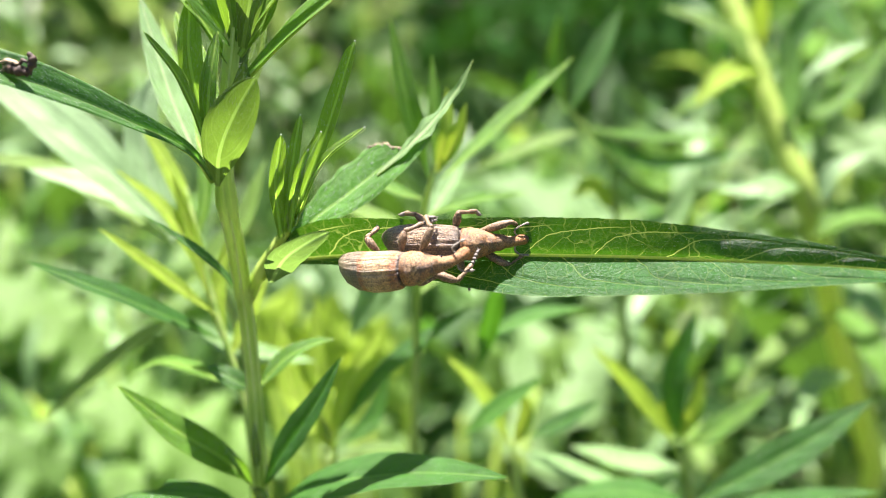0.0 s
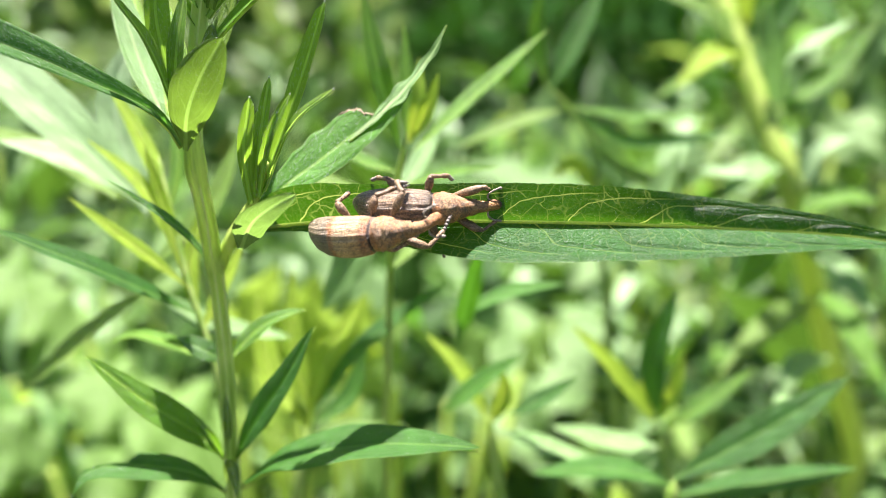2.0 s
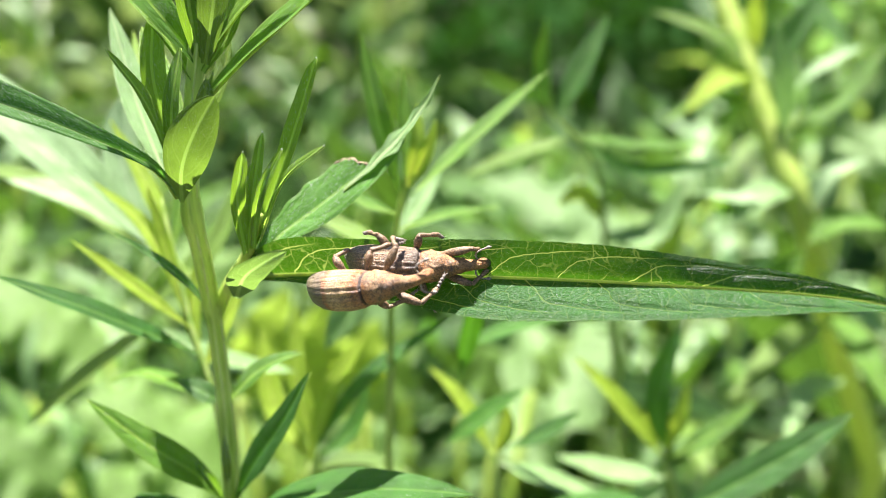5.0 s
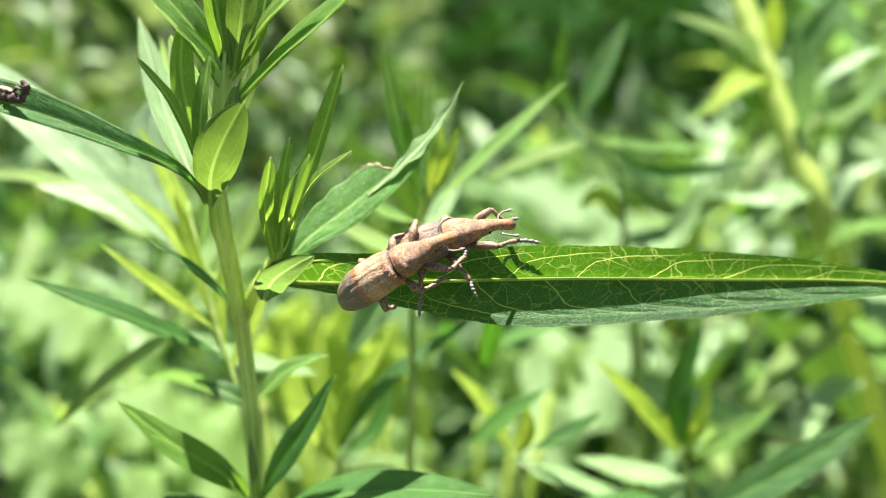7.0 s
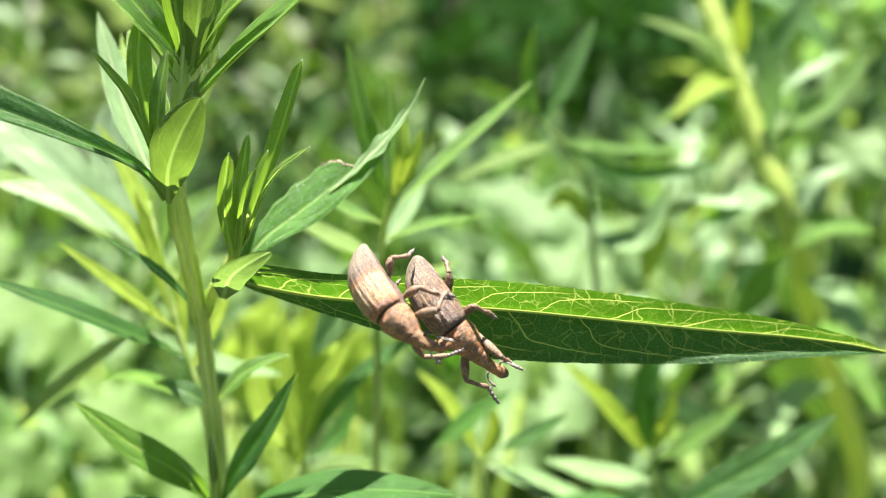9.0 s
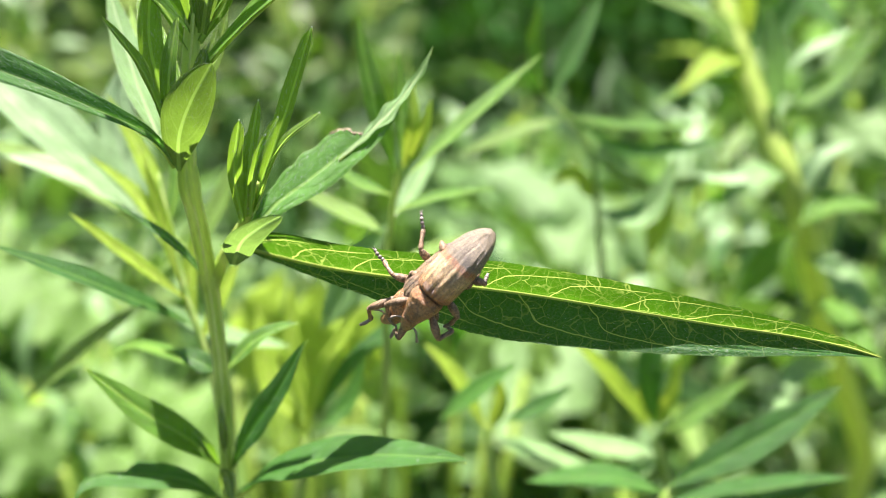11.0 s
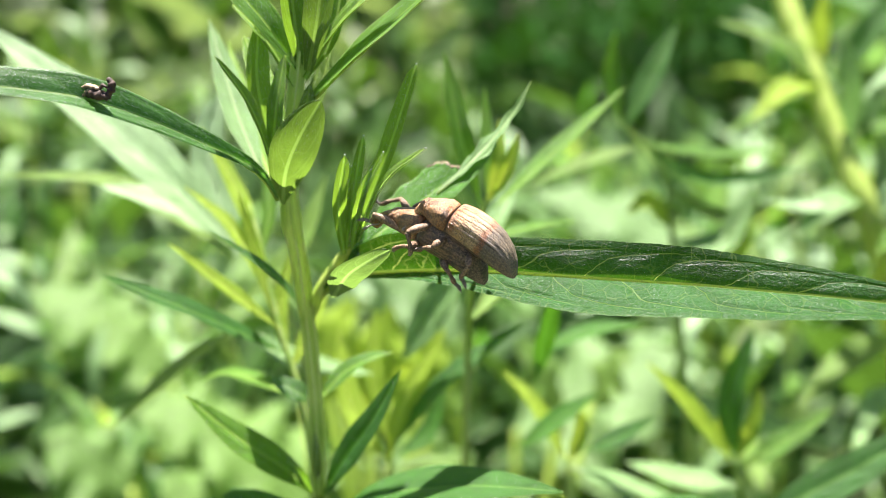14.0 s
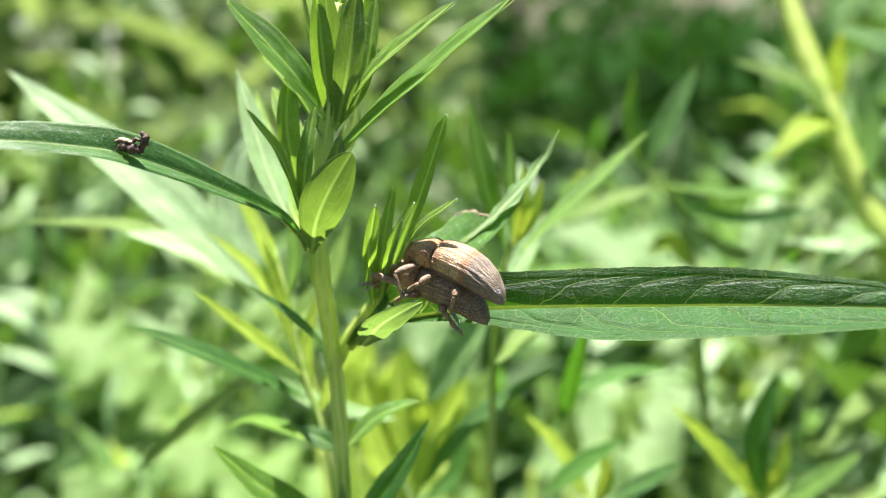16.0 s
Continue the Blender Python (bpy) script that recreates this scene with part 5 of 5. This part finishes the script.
walk_legs = [
    ((1.4, 0.75, -1.0), (4.1, 1.75, -0.5), (4.6, 1.1, -1.9), (5.8, 1.4, -2.4)),
    ((-0.5, 0.9, -1.1), (-0.1, 2.6, -0.4), (1.2, 2.3, -1.7), (1.5, 1.7, -2.6)),
    ((-2.6, 1.0, -1.3), (-3.6, 2.3, -0.8), (-4.6, 2.1, -1.9), (-5.2, 1.7, -2.6)),
]
reach_legs = [
    ((1.4, -0.75, -1.0), (4.0, -2.1, -0.6), (5.4, -1.2, -1.7), (7.0, -1.5, -2.4)),
    ((-0.5, -0.9, -1.1), (0.2, -2.6, -0.6), (0.5, -3.7, -1.9), (0.5, -4.9, -2.3)),
    ((-2.6, -1.0, -1.3), (-3.1, -2.6, -0.6), (-3.9, -3.5, -1.9), (-4.5, -4.5, -2.4)),
]
hold_legs = [
    ((1.2, 0.75, -1.1), (2.5, 2.6, -1.7), (1.5, 2.9, -3.1), (1.8, 2.2, -4.1)),
    ((-0.5, 0.9, -1.2), (0.1, 2.5, -1.7), (1.2, 2.4, -2.9), (1.9, 2.1, -3.8)),
    ((-2.6, 1.0, -1.4), (-3.3, 2.3, -1.5), (-3.0, 2.2, -3.1), (-3.6, 1.8, -4.1)),
]
hold_far = [
    ((1.2, -0.75, -1.1), (3.3, -2.3, -1.6), (4.3, -1.7, -3.0), (4.7, -1.0, -3.9)),
    *[tuple(mirrored(p) for p in leg) for leg in hold_legs[1:]],
]
female, female_legs, female_head = weevil("brown scaly weevil clinging to the large leaf, under its mate", elytra_grey, walk_legs + reach_legs, 0.5, 1.13)
male, male_legs, male_head = weevil("tan and grey weevil riding on its mate's back", elytra_mat, hold_legs + hold_far, 1.0)

# ---- motion: mm and degrees in the bench space ----
MALE = [
    (0, -3, 70.9, -1.6, 3.9, 24.9, 30),
    (0.5, -3, 71.0, -1.6, 4.1, 24.9, 29.9),
    (1, -2.9, 70.9, -1.7, 4.2, 24.7, 29.9),
    (1.5, -2.9, 71.0, -1.7, 3.8, 24.1, 30.2),
    (2, -2.9, 71.0, -1.7, 3.4, 24.2, 30.4),
    (2.5, -2.8, 70.9, -1.6, 4, 23.4, 30),
    (3, -2.7, 70.9, -1.6, 4.4, 22.8, 29.9),
    (3.5, -2.9, 70.9, -1.4, 1.3, 28.6, 28.4),
    (4, -2.8, 70.9, -1.6, 2.3, 28.3, 27.9),
    (6.5, -2.6, 70.7, -1.1, 19.4, 22.1, -3.7),
    (7, -2.4, 70.6, 0.6, 31.7, 15.5, -11.9),
    (7.5, -1, 70.2, 1.5, 31.2, 7.8, -12.2),
    (8, -1.4, 70.3, -0.8, 14.1, 22.4, -1.9),
    (8.5, 0.4, 68.4, -2.7, -19.3, 25.8, 33.3),
    (9, 0.5, 68.8, -3.4, -50.3, 24, 48.3),
    (10.2, 2.8, 68.7, -3.5, -110, 0, 20),
    (11.5, 2.8, 68.5, -5.3, -153.7, -12.2, -0.2),
    (12, 1.5, 68.9, -4.9, -181.8, -9.5, -13),
    (12.5, -0.1, 70.2, -2.2, -187.7, -8.5, -0.2),
    (13, -1.1, 71.8, 1.1, -208, -6.6, 34.7),
    (13.5, -2.5, 71.9, 2.5, -210.1, -8, 41.2),
    (14, -3.9, 72.1, 3.9, -212.1, -9.3, 47.6),
    (14.5, -3.9, 73.1, 5.6, -227.9, -19.2, 61),
    (15, -5.6, 73.9, 6.9, -212.5, -34.6, 63.4),
    (15.5, -7.1, 74.7, 6.3, -214, -26.3, 62.7),
    (16, -7.8, 73.9, 5.1, -203.9, -21.5, 55.1),
]
FEMALE = [
    (0, 1.4, 73.7, 0.4, -0.1, 5.5, 18.9),
    (0.5, 1.4, 73.7, 0.4, 0.1, 5.5, 18.8),
    (1, 1.4, 73.7, 0.3, 0.2, 5.3, 18.8),
    (1.5, 1.4, 73.7, 0.3, 0.2, 4.7, 19),
    (2, 1.5, 73.7, 0.4, 0, 4.7, 19.1),
    (2.5, 1.4, 73.7, 0.4, 0.1, 3.9, 18.9),
    (3, 1.5, 73.7, 0.4, 0.3, 3.3, 18.8),
    (3.5, 1.4, 73.7, 0.2, -2.2, 7.2, 21.4),
    (4, 1.4, 73.7, -0.1, -1.8, 7, 21.1),
    (6.5, 1.1, 73.9, 1.5, 3.3, 15, 4),
    (7, 1.4, 73.3, 2.7, 21.1, 8.3, -37.9),
    (7.5, 2.6, 72.8, 3.1, 8.6, 10, -50.2),
    (8, 2.8, 73.4, 0.8, -7.3, 15, -9.5),
    (8.5, 5.1, 71.2, -2.1, -27.4, -0.7, 9.4),
    (9, 5.3, 71.3, -4.7, -51.6, 8, 30.7),
    (10.2, 3.8, 71.6, -4.8, -112, -5, 20),
    (11.5, 0.1, 71.5, -5.3, -160.2, -29.2, -20.1),
    (12, -1.3, 72, -3.3, -182.4, -20, -21.6),
    (12.5, -3.3, 73.2, -1.3, -191.2, -11.5, -5.9),
    (13, -3.8, 74.1, 1.2, -211.8, -10, 40.1),
    (13.5, -5.1, 74, 2.2, -211, -11.3, 45),
    (14, -6.4, 74, 3.2, -210.2, -12.6, 50),
    (14.5, -7.2, 74.7, 4.8, -225.3, -19.3, 55.7),
    (15, -8.4, 75.6, 5.1, -212.7, -24.1, 56),
    (15.5, -8.7, 76.4, 4.6, -217, -31.2, 56),
    (16, -9.3, 75.7, 3.2, -201.3, -20.9, 55.9),
]
# seconds, swing up, swing away from the eye, twist of the large leaf
LEAF_SWING = [
    (0, -0.1, 0, 0),
    (0.5, -0.1, -0.4, 0),
    (1, -0.2, 0.1, 0),
    (1.5, -0.2, 0, 0),
    (2, -0.3, 0.2, 0),
    (2.5, -0.2, 0.3, -1),
    (3, -0.2, 0.3, -2),
    (3.5, 0, 1, -3),
    (4, -0.4, 0.9, -1),
    (6.5, -0.5, -0.8, 6),
    (7, 0.2, -1.4, 16),
    (7.5, -0.3, -1.3, 23),
    (8, -2.4, -1.8, 25),
    (8.5, -3, 0.3, 25),
    (9, -6.1, 0.5, 26),
    (11.5, -9.2, 4.2, 23),
    (12, -8.1, 4.6, 21),
    (12.5, -5.3, 3.8, 13),
    (13, -4.4, 2.5, -1),
    (13.5, -2.6, 0.6, -5),
    (14, -1.5, 2, -8),
    (14.5, -1.5, -1.5, -9),
    (15, 0.8, -3.5, -10),
    (15.5, 2.2, -2.4, -11),
    (16, 3, 0.5, -12),
]
LEAF_AXIS = Vector((13.8, 73.3, -0.7)) - Vector((-14.9, 84, -1.4))
# seconds, drift right and up of the shoot tip behind, mm
SWAY = [(0.0, 0, -0.3), (1.5, -0.4, -0.2), (3.0, -0.6, -0.45), (4.0, -0.5, -0.45), (6.5, -0.6, -1.1), (7.5, -0.65, -1.3), (9.0, -0.6, -1.3), (12.0, -0.3, -1.45), (14.5, -0.6, -1.7), (16.0, -0.6, -1.65)]
# seconds, nod of the head, degrees
MALE_NOD = [(0, 0), (8.0, 0), (9.0, 8), (11.5, 30), (12.5, 32), (13.5, 42), (14.5, 45), (16, 45)]
FEMALE_NOD = [(0, 0), (8.0, 0), (9.0, 5), (11.5, 22), (12.5, 20), (13.5, 24), (14.5, 26), (16, 26)]
# seconds, then for each leg of the female (left fore, mid, hind, right fore, mid, hind): turn forward and lift, degrees
STEPS = [
    (0.0, 0, 0, 0, 0, 0, 0), (3.0, 4, 0, 0, 0, 3, 0), (3.5, 10, 3, 0, 4, 0, 0), (4.0, -6, 4, 3, 8, 0, 2), (6.5, 20, 0, 0, 10, 12, 0), (7.0, 5, 8, 0, -5, 4, 6), (7.5, 18, -6, 5, 0, 10, -4),
    (8.0, 6, 10, -5, 8, -6, 4), (8.5, -8, 2, 6, 14, 4, -6), (9.0, 4, -8, 0, -10, 8, 4), (10.2, 12, 6, -6, 6, -8, 5), (11.5, -6, 8, 4, 4, 6, -5), (12.0, 10, -6, 0, -8, 2, 6), (12.5, 0, 8, 5, 8, -6, 0),
    (13.0, 12, -4, -6, 0, 8, 4), (13.5, -4, 6, 4, 10, 0, -5), (14.0, 8, 0, -4, -6, 6, 4), (15.0, 0, 4, 2, 4, 0, 0), (16.0, 3, 0, 0, 2, 2, 0),
]


def body_pose(x, y, z, heading, pitch, roll):
    """heading: degrees of the body's axis in the upright plane across the view; pitch: head towards the eye; roll about the axis."""
    across = Matrix(((1, 0, 0), (0, 0, -1), (0, 1, 0))).to_4x4()
    turn = Euler((0, -radians(heading), 0)).to_matrix().to_4x4() @ across @ Euler((0, -radians(pitch), 0)).to_matrix().to_4x4() @ Euler((radians(roll), 0, 0)).to_matrix().to_4x4()
    return BENCH @ Matrix.Translation(Vector((x, y, z)) * MM) @ turn


def motions():
    walk(male, [(t, body_pose(*v)) for t, *v in MALE])
    walk(female, [(t, body_pose(*v)) for t, *v in FEMALE])
    turn = BENCH.to_3x3().to_4x4()
    here = Matrix.Translation(LEAF_AT - BASE)
    walk(weevil_leaf, [(t, here @ turn @ Matrix.Rotation(-radians(swing), 4, "Y") @ Matrix.Rotation(radians(away), 4, "Z") @ Matrix.Rotation(radians(twist), 4, LEAF_AXIS) @ turn.inverted()) for t, swing, away, twist in LEAF_SWING])
    rooted = swaying.location.copy()
    walk(swaying, [(t, Matrix.Translation(rooted + turn.to_3x3() @ Vector((x * MM, 0, z * MM)))) for t, x, z in SWAY])
    for nodding, rows in ((male_head, MALE_NOD), (female_head, FEMALE_NOD)):
        for ob in nodding:
            at = Matrix.Translation(ob.location)
            walk(ob, [(t, at @ Matrix.Rotation(radians(a), 4, "Y")) for t, a in rows])
    for i, leg in enumerate(female_legs):
        side = 1 if i < 3 else -1
        at = leg.location.copy()
        rows = []
        for t, *turns in STEPS:
            rows.append((t, Matrix.Translation(at) @ Euler((radians(side * abs(turns[i]) * 0.6), 0, radians(-side * turns[i]))).to_matrix().to_4x4()))
        walk(leg, rows)


motions()
